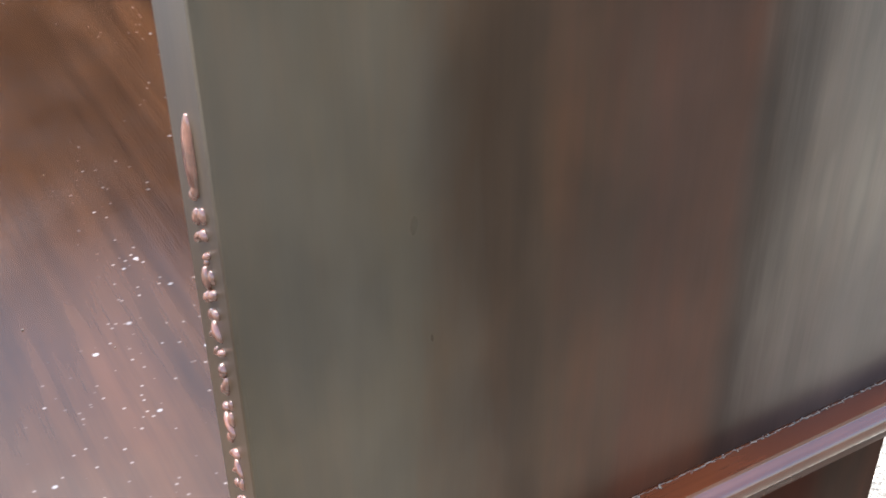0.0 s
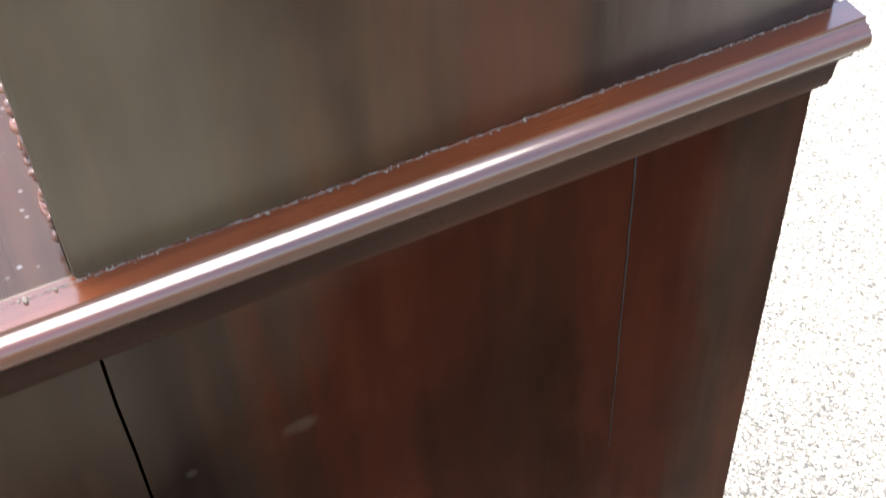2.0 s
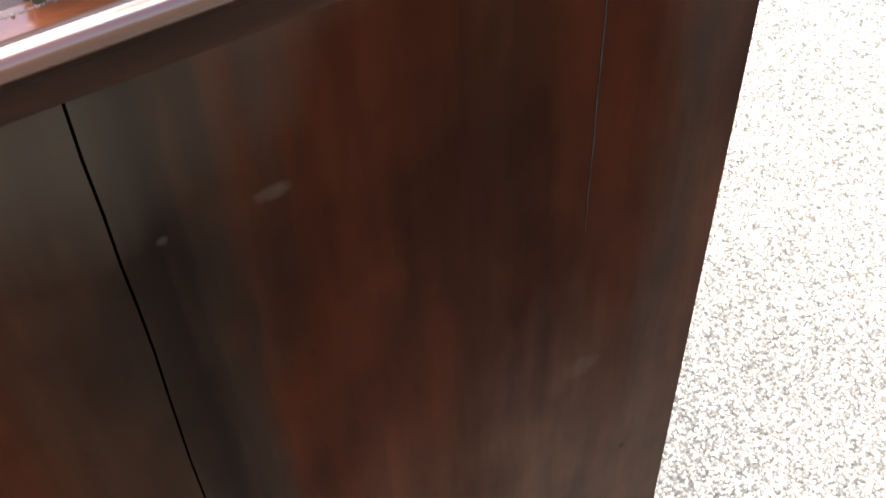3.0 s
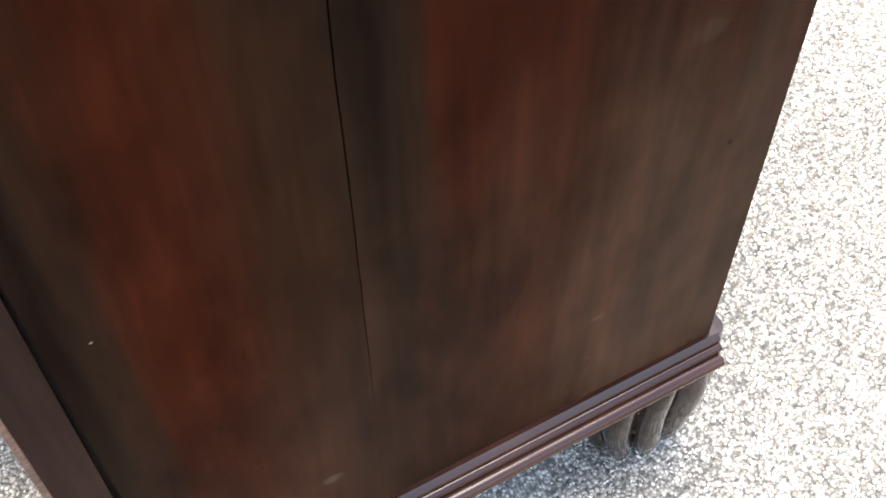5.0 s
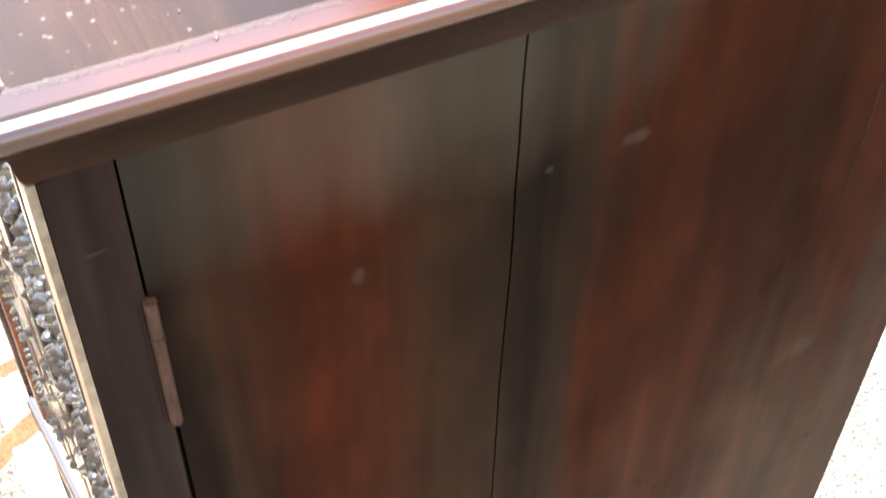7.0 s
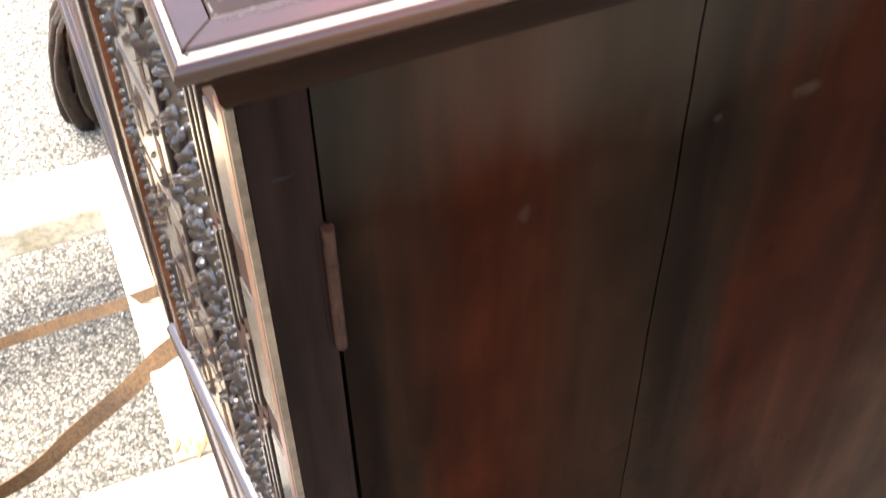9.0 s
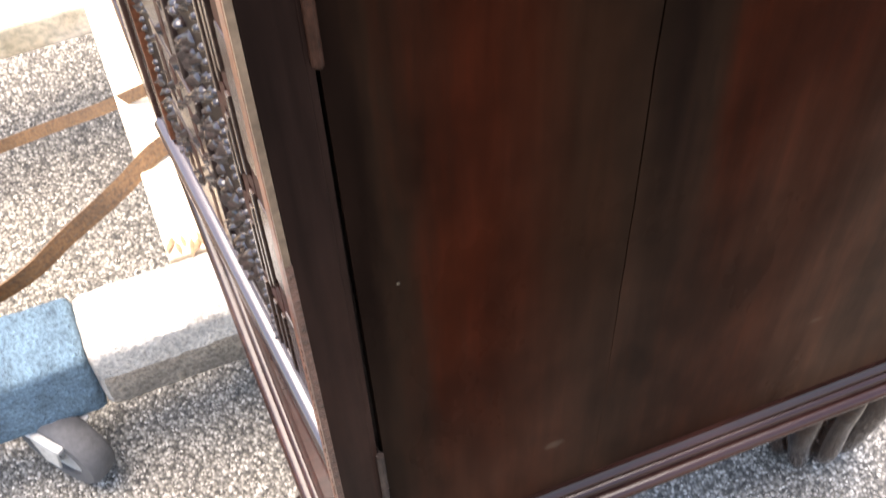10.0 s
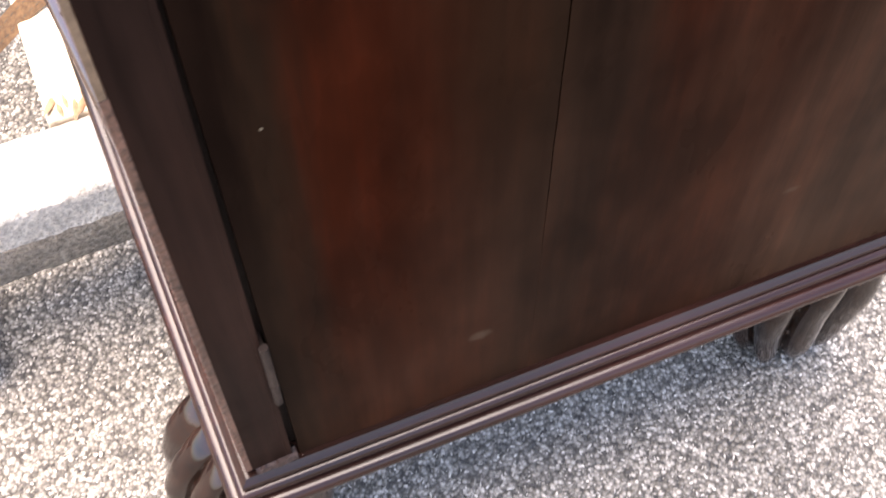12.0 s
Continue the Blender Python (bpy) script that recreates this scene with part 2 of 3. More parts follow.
wood_bud = plain("wood_bud", (0.090, 0.036, 0.022), 0.16, 0.0, 260, 0.6, 0.15, 0.001, 0.5)
wood_fillet = plain("wood_fillet", (0.150, 0.050, 0.022), 0.30, 0.0, 150, 0.6, 0.1, 0.001, 0.2)
wood_bed = wood("wood_bed", "y", (0.008, 0.0033, 0.0018), (0.016, 0.0058, 0.0028), (0.030, 0.0085, 0.0034), 0.30, 8.1, 0.025)
wood_base = wood("wood_base", "y", (0.0100, 0.0038, 0.0026), (0.0220, 0.0086, 0.0062), (0.0330, 0.0120, 0.0082), 0.18, 9.3, 0.24)
wood_carved = plain("wood_carved", (0.025, 0.0145, 0.0115), 0.14, 0.0, 180, 0.7, 0.1, 0.001, 0.50)
wood_strap = plain("wood_strap", (0.036, 0.021, 0.016), 0.24, 0.0, 90, 0.6, 0.08, 0.001, 0.30)
wood_strip = wood("wood_strip", "z", (0.030, 0.014, 0.009), (0.055, 0.024, 0.015), (0.085, 0.034, 0.020), 0.24, 4.4, 0.3)
# dark red that stands for the shade inside slots
slot_shade = plain("slot_shade", (0.030, 0.007, 0.004), 0.5, 0.0, 120, 0.6, 0.1, 0.001, 0.1)
wood_cream = plain("wood_cream", (0.145, 0.094, 0.056), 0.38, 0.0, 130, 0.5, 0.05, 0.001, 0.2)
wood_fret = plain("wood_fret", (0.040, 0.023, 0.016), 0.24, 0.0, 160, 0.55, 0.1, 0.001, 0.3)
wood_nicked = plain("wood_nicked", (0.105, 0.052, 0.034), 0.32, 0.0, 170, 0.9, 0.5, 0.002, 0.25)
wood_lip = plain("wood_lip", (0.040, 0.024, 0.019), 0.5, 0.0, 240, 0.8, 0.4, 0.002, 0.2)
wood_dark = plain("wood_dark", (0.012, 0.007, 0.005), 0.5, 0.0, 120, 0.4, 0.1, 0.001, 0.05)
wood_foot = plain("wood_foot", (0.0180, 0.0078, 0.0046), 0.10, 0.0, 60, 0.7, 0.04, 0.001, 0.30)
hinge_metal = plain("hinge_metal", (0.034, 0.0140, 0.0080), 0.40, 0.0, 220, 0.6, spec=0.06)
hinge_iron = plain("hinge_iron", (0.030, 0.020, 0.015), 0.5, 0.0, 220, 0.5, spec=0.08)
pale_filler = plain("pale_filler", (0.017, 0.0125, 0.009), 0.8, 0, 60, 0.8, spec=0.1)
dust_mat = plain("dust", (0.050, 0.043, 0.037), 0.9, 0, 200)
crumb_mat = plain("crumb", (0.075, 0.062, 0.048), 0.9, 0, 200)
smudge_mat = plain("smudge", (0.0090, 0.0065, 0.0052), 0.7, 0, 300, spec=0.1)
pine = wood("pine", "x", (0.58, 0.46, 0.29), (0.78, 0.64, 0.44), (0.84, 0.72, 0.54), 0.75, 0.9, 0.3)
pine_raw = plain("pine_raw", (0.30, 0.165, 0.085), 0.8, 0, 120, 0.5)
carpet_white = plain("carpet_white", (0.74, 0.67, 0.57), 1.0, 0, 210, 0.5, 1.0, 0.012)
carpet_blue = plain("carpet_blue", (0.14, 0.22, 0.275), 1.0, 0, 260, 0.6, 1.0, 0.012)
webbing = plain("webbing", (0.115, 0.060, 0.023), 0.85, 0, 300, 0.5, 0.6)
thread = plain("thread", (0.085, 0.055, 0.030), 0.9, 0, 300, 0.4)
webbing_yellow = plain("webbing_yellow", (0.55, 0.33, 0.05), 0.85, 0, 300, 0.35, 0.5)
rubber = plain("rubber", (0.062, 0.058, 0.056), 0.75, 0, 160, 0.3)
wheel_plastic = plain("wheel_plastic", (0.30, 0.28, 0.25), 0.55, 0, 120, 0.3)
zinc = plain("zinc", (0.46, 0.43, 0.38), 0.45, 0.25, 150, 0.4)
carpet_dirt_shade = plain("carpet_dirt_shade", (0.34, 0.28, 0.21), 1.0, 0, 190, 0.7, 1.0, 0.014)


def aggregate(name, chips):
    """Exposed aggregate: pale chips in darker grey mortar. chips: the loose pieces themselves."""
    m, nt, b = mat(name)
    n = node(nt, "ShaderNodeTexNoise", Scale=2.6, Detail=5.0, Roughness=0.6)
    nt.links.new(mapped(nt, (1, 1, 1)), n.inputs["Vector"])
    tone = [(0.0, (0.030, 0.027, 0.0235)), (0.32, (0.12, 0.109, 0.091)), (0.62, (0.245, 0.225, 0.191)), (1.0, (0.53, 0.492, 0.427))]
    if chips:
        geo = nt.nodes.new("ShaderNodeNewGeometry")
        c = ramp(nt, geo.outputs["Random Per Island"], tone)
        g = node(nt, "ShaderNodeTexNoise", Scale=600.0, Detail=2.0)
        nt.links.new(mapped(nt, (1, 1, 1)), g.inputs["Vector"])
        c = mix(nt, 0.5, c, ramp(nt, g.outputs["Fac"], [(0.35, (0.7, 0.7, 0.7)), (0.65, (1.2, 1.2, 1.2))]), "MULTIPLY")
    else:
        v = node(nt, "ShaderNodeTexVoronoi", Scale=300.0, Randomness=1.0)
        nt.links.new(mapped(nt, (1, 1, 1)), v.inputs["Vector"])
        c = mix(nt, 1.0, ramp(nt, v.outputs["Color"], tone), ramp(nt, v.outputs["Distance"], [(0.3, (0.9, 0.9, 0.9)), (0.8, (0.25, 0.24, 0.22))]), "MULTIPLY")
        inv = node(nt, "ShaderNodeMath")
        inv.operation = "SUBTRACT"
        inv.inputs[0].default_value = 1.0
        nt.links.new(v.outputs["Distance"], inv.inputs[1])
        bump(nt, b, inv.outputs[0], 0.8, 0.003)
    c = mix(nt, 0.7, c, ramp(nt, n.outputs["Fac"], [(0.3, (0.72, 0.71, 0.69)), (0.7, (1.15, 1.12, 1.08))]), "MULTIPLY")
    nt.links.new(c, b.inputs["Base Color"])
    b.inputs["Roughness"].default_value = 0.8
    return m


ground_mat, chip_mat = aggregate("aggregate", False), aggregate("stone_chips", True)


# ---------------------------------------------------------------- mesh helpers
def part(name, bm, material, parent=None, label="", smooth=False):
    me = bpy.data.meshes.new(name)
    bmesh.ops.recalc_face_normals(bm, faces=bm.faces)
    bm.to_mesh(me)
    bm.free()
    for p in me.polygons:
        p.use_smooth = smooth
    if smooth:
        me.set_sharp_from_angle(angle=radians(42))
    me.materials.append(material)
    ob = new(name, me)
    if parent:
        ob.parent = parent
    if label:
        tagged(ob, label)
    return ob


def box(x0, x1, y0, y1, z0, z1, bevel=0.0015, seg=2, bm=None):
    """A block with eased edges."""
    own = bmesh.new()
    bmesh.ops.create_cube(own, size=1)
    for v in own.verts:
        v.co = Vector(((x0 + x1) / 2 + v.co.x * (x1 - x0), (y0 + y1) / 2 + v.co.y * (y1 - y0), (z0 + z1) / 2 + v.co.z * (z1 - z0)))
    if bevel:
        bmesh.ops.bevel(own, geom=own.edges[:], offset=bevel, segments=seg, affect="EDGES", profile=0.6)
    if bm is None:
        return own
    join(bm, own)
    return bm


def join(bm, own):
    me = bpy.data.meshes.new("tmp")
    own.to_mesh(me)
    own.free()
    bm.from_mesh(me)
    bpy.data.meshes.remove(me)


def sweep(profile, path, closed=False, bm=None):
    """A moulding: profile points (out, z) carried along a flat path of (x, y) with mitred corners; out is to the right of the way."""
    bm = bm or bmesh.new()
    rings = []
    n = len(path)
    for i, p in enumerate(path):
        p = Vector(p)
        a = (p - Vector(path[i - 1])).normalized() if i else None
        b = (Vector(path[i + 1]) - p).normalized() if i < n - 1 else None
        a, b = a or b, b or a
        na, nb = Vector((a.y, -a.x)), Vector((b.y, -b.x))
        m = (na + nb) / (1 + na.dot(nb))
        rings.append([bm.verts.new((p.x + m.x * o, p.y + m.y * o, z)) for o, z in profile])
    k = len(profile)
    for r, s in zip(rings, rings[1:]):
        for j in range(k):
            bm.faces.new((r[j], r[(j + 1) % k], s[(j + 1) % k], s[j]))
    bm.faces.new(rings[0])
    bm.faces.new(rings[-1][::-1])
    return bm


def sheet(outline, x0, x1, bevel=0.001):
    """A board standing in the plane of y and z, from its outline, between two values of x."""
    bm = bmesh.new()
    a = [bm.verts.new((x0, y, z)) for y, z in outline]
    b = [bm.verts.new((x1, y, z)) for y, z in outline]
    bm.faces.new(a)
    bm.faces.new(b[::-1])
    n = len(outline)
    for i in range(n):
        bm.faces.new((a[i], a[(i + 1) % n], b[(i + 1) % n], b[i]))
    return bm


class Lumps:
    """Many small ellipsoid lumps gathered into one mesh."""

    def __init__(self):
        self.v, self.f = [], []

    def add(self, m, rx, ry, rz, u=6, v=4):
        n0 = len(self.v)
        self.v.append(m @ Vector((0, 0, rz)))
        for j in range(1, v):
            b = math.pi * j / v
            for i in range(u):
                a = 2 * math.pi * i / u
                self.v.append(m @ Vector((rx * math.sin(b) * math.cos(a), ry * math.sin(b) * math.sin(a), rz * math.cos(b))))
        self.v.append(m @ Vector((0, 0, -rz)))
        last = len(self.v) - 1
        for i in range(u):
            k = (i + 1) % u
            self.f.append((n0, n0 + 1 + i, n0 + 1 + k))
            for j in range(v - 2):
                p, q = n0 + 1 + j * u, n0 + 1 + (j + 1) * u
                self.f.append((p + i, q + i, q + k, p + k))
            p = n0 + 1 + (v - 2) * u
            self.f.append((p + i, last, p + k))

    def make(self, name, material, parent, label="", kind=""):
        me = bpy.data.meshes.new(name)
        me.from_pydata([tuple(p) for p in self.v], [], self.f)
        for p in me.polygons:
            p.use_smooth = True
        me.materials.append(material)
        ob = new(name, me)
        if parent:
            ob.parent = parent
        return tagged(ob, label, kind=kind)


# ---------------------------------------------------------------- ground
bm = bmesh.new()
bmesh.ops.create_grid(bm, x_segments=8, y_segments=8, size=60)
tagged(part("ground", bm, ground_mat), "grey exposed aggregate paving with small pale stones", "ground", kind="structure")



def stone_chips(fields, pitch):
    """Angular stone chips half sunk in the paving, one to a jittered cell of each field (x0, x1, y0, y1)."""
    g = np.random.default_rng(4)
    grids = [np.meshgrid(np.arange(x0, x1, pitch), np.arange(y0, y1, pitch)) for x0, x1, y0, y1 in fields]
    gx, gy = (np.concatenate([q[k].ravel() for q in grids]) for k in (0, 1))
    n = gx.size
    cx, cy = gx + g.uniform(-.6, .6, n) * pitch, gy + g.uniform(-.6, .6, n) * pitch
    base = np.array([(1, 0, 0), (.3, .9, 0), (-.8, .5, 0), (-.7, -.6, 0), (.4, -.9, 0), (.35, .25, .8), (-.4, .1, .9), (.0, -.45, .75)])
    faces = np.array([(0, 1, 5), (1, 2, 6), (1, 6, 5), (2, 3, 6), (3, 7, 6), (3, 4, 7), (4, 0, 7), (0, 5, 7), (5, 6, 7)])
    v = np.repeat(base[None], n, 0) * g.uniform(.7, 1.2, (n, 8, 3))
    size = pitch * g.uniform(.30, .80, n)
    sx, sy, sz = size * g.uniform(.8, 1.5, n), size * g.uniform(.35, .8, n), size * g.uniform(.3, .8, n)
    v = v * np.stack([sx, sy, sz], 1)[:, None]
    a = g.uniform(0, 2 * math.pi, n)
    c, s_ = np.cos(a)[:, None], np.sin(a)[:, None]
    tilt = g.uniform(-.4, .4, (n, 2))
    x, y, z = v[..., 0] * c - v[..., 1] * s_, v[..., 0] * s_ + v[..., 1] * c, v[..., 2]
    z = z + x * tilt[:, :1] + y * tilt[:, 1:] - 0.0006
    co = np.stack([x + cx[:, None], y + cy[:, None], z], 2).reshape(-1, 3)
    me = bpy.data.meshes.new("stone_chips")
    me.from_pydata(co, [], (faces[None] + 8 * np.arange(n)[:, None, None]).reshape(-1, 3))
    me.materials.append(chip_mat)
    return tagged(new("stone_chips", me), "pale and grey stone chips bedded in the paving", "gravel", kind="stuff")


stone_chips([(-1.45, 0.35, -0.50, 0.04), (-0.25, 0.35, 0.04, 0.46), (-0.75, 0.35, 0.46, 1.05)], 0.0035)

# ---------------------------------------------------------------- cabinet, lower half
WID, DEP = 1.10, 0.46
Z_BASE, Z_SIDE, Z_TOP = 0.234, 0.899, 0.936
Y_GAP, Y_CRACK = 0.0288, 0.1862
cabinet = tagged(new("carved_cabinet"), "dark mahogany stained carved cabinet on paw feet, one door ajar", "cabinet")

rnd = random.Random(5)
zs = [Z_BASE + (Z_SIDE - Z_BASE) * i / 24 for i in range(25)]
wave = [0.0003 * math.sin(3.1 + i * 0.9) + 0.0003 * rnd.uniform(-1, 1) for i in range(25)]


def crack_gap(z):
    return 0.0001 + 0.0011 * max(0.0, min(1.0, (z - 0.39) / 0.45)) ** 0.5


front_edge = [(Y_CRACK - crack_gap(z) / 2 + w, z) for z, w in zip(zs, wave)]
back_edge = [(Y_CRACK + crack_gap(z) / 2 + w, z) for z, w in zip(zs, wave)]
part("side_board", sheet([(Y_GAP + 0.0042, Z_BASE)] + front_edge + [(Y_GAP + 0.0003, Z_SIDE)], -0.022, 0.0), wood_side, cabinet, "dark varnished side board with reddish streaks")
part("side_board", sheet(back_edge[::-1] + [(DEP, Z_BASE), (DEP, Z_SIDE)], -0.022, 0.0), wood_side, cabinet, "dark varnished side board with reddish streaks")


def split_line(y, z0, z1, w, x, name):
    """A hairline split in the board, its lips rubbed pale: a sliver that tapers downwards."""
    n, rr = 14, random.Random(int(y * 1000))
    left, right = [], []
    for i in range(n + 1):
        z = z0 + (z1 - z0) * i / n
        c = y + rr.uniform(-.0002, .0002)
        h = w / 2 * (0.25 + 0.75 * i / n)
        left.append((c - h, z))
        right.append((c + h, z))
    return part(name, sheet(left + right[::-1], x - 0.002, x + 0.0003), pale_filler, cabinet, "pale hairline split")


# added dark strip that keeps light from leaking through the hinge gap
part("gap_light_stop", box(-0.021, -0.009, Y_GAP - 0.0005, Y_GAP + 0.0043, Z_BASE + 0.001, Z_SIDE - 0.001, 0), wood_dark, cabinet)
split_line(0.3835, 0.715, 0.897, 0.0008, 0.0, "split")
part("left_side_board", box(-WID, -WID + 0.022, 0.03, DEP, Z_BASE, Z_SIDE), wood_side, cabinet)
part("back_board", box(-WID + 0.022, -0.022, DEP - 0.012, DEP - 0.002, Z_BASE, Z_SIDE), wood_side, cabinet)
part("carcass_bottom", box(-WID + 0.022, -0.022, 0.032, DEP - 0.014, Z_BASE, Z_BASE + 0.02), wood_side, cabinet)

def arc(cx, cz, r, a0, a1, n):
    return [(cx + r * math.cos(radians(a0 + (a1 - a0) * i / n)), cz + r * math.sin(radians(a0 + (a1 - a0) * i / n))) for i in range(n + 1)]


LEDGE = [(0.0006, Z_TOP), (0.0118, Z_TOP), (0.0122, Z_TOP - 0.0014)] + arc(0.0115, Z_TOP - 0.0075, 0.0058, 80, -85, 9) + [(0.0106, Z_TOP - 0.0140), (0.0006, Z_TOP - 0.0140)]
BED = [(0.0006, Z_TOP - 0.0142), (0.0104, Z_TOP - 0.0142), (0.0104, Z_TOP - 0.0166)] + arc(0.0068, Z_TOP - 0.0168, 0.0036, -5, -80, 4) \
    + [(0.0052, Z_TOP - 0.0215), (0.0036, Z_TOP - 0.0270), (0.0028, Z_TOP - 0.0340), (0.0010, Z_TOP - 0.0388), (0.0006, Z_TOP - 0.0388)]
BASE = [(-0.02, Z_BASE), (0.0035, Z_BASE), (0.0055, Z_BASE - 0.0025)] + arc(0.0052, Z_BASE - 0.0060, 0.0028, 60, -70, 5) + [(0.0050, Z_BASE - 0.0098)] + arc(0.0072, Z_BASE - 0.0142, 0.0050, 75, -70, 7) \
    + [(0.0074, Z_BASE - 0.0205)] + arc(0.0128, Z_BASE - 0.0268, 0.0062, 90, -80, 8) + [(0.0120, Z_BASE - 0.0345), (0.0120, Z_BASE - 0.0375), (-0.02, Z_BASE - 0.0375)]
around = [(0, DEP + 0.006), (0, 0), (-WID, 0), (-WID, DEP + 0.006)]
around = around[::-1]
part("top_moulding", sweep(LEDGE, around), wood_mould_y, cabinet, "rounded overhanging edge moulding", True)
part("bed_moulding", sweep(BED, around), wood_bed, cabinet, "dark moulding under the edge", True)
part("base_moulding", sweep(BASE, [(-WID, DEP + 0.006), (-WID, -0.020), (0, 0), (0, DEP + 0.006)]), wood_base, cabinet, "ribbed base moulding", True)
part("top_board", box(-WID + 0.0001, -0.0001, 0.0001, DEP + 0.004, Z_TOP - 0.0365, Z_TOP - 0.0006, 0.0005), wood_top, cabinet, "glossy scratched top board")


def paw_foot(cx, cy, hx, hy, front, swell=1.0):
    """A carved paw: one swelling block, cut into fat rounded toes by deep leaning grooves and drawn in under the base. front: how far the front reaches at the very top. swell: under 1 the paw swells lower down."""
    bm = bmesh.new()
    around_n, up_n, toes = 200, 40, 10
    heights = (0.0, 0.03, 0.08, 0.16, 0.30, 0.46, 0.60, 0.72, 0.84, 0.94, 1.0)
    girth = (0.52, 0.62, 0.70, 0.79, 0.90, 0.97, 1.00, 1.01, 1.00, 0.96, 0.92)
    reach = (0.56, 0.66, 0.76, 0.86, 0.98, 1.06, 1.08, 1.02, 0.84, 0.56, front)
    rings = []
    for j in range(up_n):
        f = j / (up_n - 1)
        g, ahead = np.interp(f, heights, girth), np.interp(f ** swell, heights, reach)
        ring = []
        for i in range(around_n):
            a = 2 * math.pi * i / around_n
            square = (abs(math.cos(a)) ** 3 + abs(math.sin(a)) ** 3) ** (-1 / 3)
            k = toes / 2 * (a + 0.34 + 0.40 * f + 0.06 * math.sin(f * 5))
            toe = abs(math.sin(k)) ** 0.62
            which = math.floor(k / math.pi) % toes
            r = square * (1 - (0.30 - 0.06 * f) * (1 - toe)) * (1 + 0.03 * math.sin(f * 9 + 1.7 * which))
            x, y = hx * g * r * math.cos(a), hy * r * math.sin(a) * (ahead if math.sin(a) < 0 else g)
            lift = max(0.0, 0.2 - f) / 0.2 * (0.012 * (1 - toe) + 0.003 * (which % 3))
            ring.append(bm.verts.new((cx + x, cy + y, 0.001 + f * (Z_BASE - 0.0380) + lift)))
        rings.append(ring)
    for p, q in zip(rings, rings[1:]):
        for i in range(around_n):
            bm.faces.new((p[i], p[(i + 1) % around_n], q[(i + 1) % around_n], q[i]))
    bm.faces.new(rings[0][::-1])
    bm.faces.new(rings[-1])
    return part("paw_foot", bm, wood_foot, cabinet, "dark carved paw foot", True)


paw_foot(-0.048, -0.001, 0.050, 0.055, 0.26)
paw_foot(-0.048, 0.446, 0.054, 0.055, 0.40)
paw_foot(-WID + 0.079, -0.026, 0.039, 0.046, 0.16, 0.45)
paw_foot(-WID + 0.050, 0.446, 0.052, 0.054, 0.80)


class Chips(Lumps):
    """Carved leaves: ridged, pointed, cut with flat facets."""

    def leaf(self, m, length, width, height):
        n0 = len(self.v)
        for x, z, y in ((-1, 0, 0), (-.25, .9, .0), (.45, .7, 0), (1, 0, 0), (.45, -.7, 0), (-.25, -.9, 0), (-.35, 0, 1), (.45, 0, .8)):
            self.v.append(m @ Vector((x * length / 2, -y * height, z * width / 2)))
        for f in ((0, 1, 6), (1, 2, 7, 6), (2, 3, 7), (3, 4, 7), (4, 5, 6, 7), (5, 0, 6)):
            self.f.append(tuple(n0 + i for i in f))


def carved_door(name, width, label):
    """A door 31 mm thick, hung at its right-hand back edge (the origin), its carved front towards -y.
    The carved panel has sunk back on the hinge side: it slants away from the closing strip."""
    z0, z1, t = Z_BASE + 0.004, Z_SIDE - 0.002, 0.0306
    body = box(-width, 0.0, -0.0040, -0.0006, z0, z1, 0.0004)
    box(-0.0054, 0.0, -t + 0.0038, -0.0038, z0, z1, 0.0006, 2, body)
    root = part(name, body, wood_stile, cabinet, label)
    # ground coloured darker than the carving to paint shade into its gaps
    part("ground_panel", box(-width + 0.046, -0.0150, -t + 0.0035, -t + 0.0049, z0 + 0.020, z1 - 0.004, 0), wood_dark, root, "dark recessed ground of the carving")
    y = -t
    part("stile", box(-0.0028, -0.0002, y, y + 0.0036, 0.6201, z1 - 0.0005, 0.0004), wood_cream, root, "pale cream edge")
    part("stile", box(-0.0075, -0.0002, y, y + 0.0048, z0 + 0.0005, 0.62, 0.0004), wood_nicked, root, "nicked reddish brown edge")
    part("stile", box(-width + 0.0205, -width + 0.045, y, y + 0.0048, z0 + 0.001, z1 - 0.001, 0.001), wood_carved, root)
    for a, b in ((z0 + 0.0185, z0 + 0.045), (z1 - 0.035, z1 - 0.001)):
        part("rail", box(-width + 0.0455, -0.0205, y + 0.001, y + 0.0048, a, b, 0.001), wood_carved, root)
    # rounded bead along the bottom and a lip on the free edge
    bead = [(0.0, z0 + 0.0005)] + arc(0.0035, z0 + 0.0092, 0.0080, -80, 80, 9) + [(0.0, z0 + 0.0180)]
    part("bottom_bead", sweep(bead, [(-width + 0.021, y + 0.003), (-0.010, y + 0.003)]), wood_bead, root, "glossy rounded bead", True)
    strip = box(-width - 0.006, -width + 0.020, y - 0.0035, -0.0042, z0 + 0.004, z1 - 0.003, 0.0015)
    part("closing_strip", strip, wood_strip, root, "flat reddish closing strip")
    for xx, wide in ((-0.0112, 0.0056), (-width + 0.052, 0.0022)):
        part("fillet", box(xx - wide, xx + wide, y + 0.0002, y + 0.0110, z0 + 0.0195, z1 - 0.006, 0.0010), wood_fillet, root, "reddish fillet")
    # carved panel, column by column: reeds by the hinge, scrolled leaves, flat strapwork with dark blocks for slots, a
    # string of beads
    bm = Chips()
    r2 = random.Random(11)
    zl, zh = z0 + 0.048, z1 - 0.038
    flat = Matrix.Translation((0, y + 0.0042, 0))

    def lump(px, pz, along, deep, across, turn):
        m = flat @ Matrix.Translation((px, 0, pz)) @ Matrix.Rotation(turn, 4, "Y") @ Matrix.Rotation(r2.uniform(-.25, .25), 4, "Z")
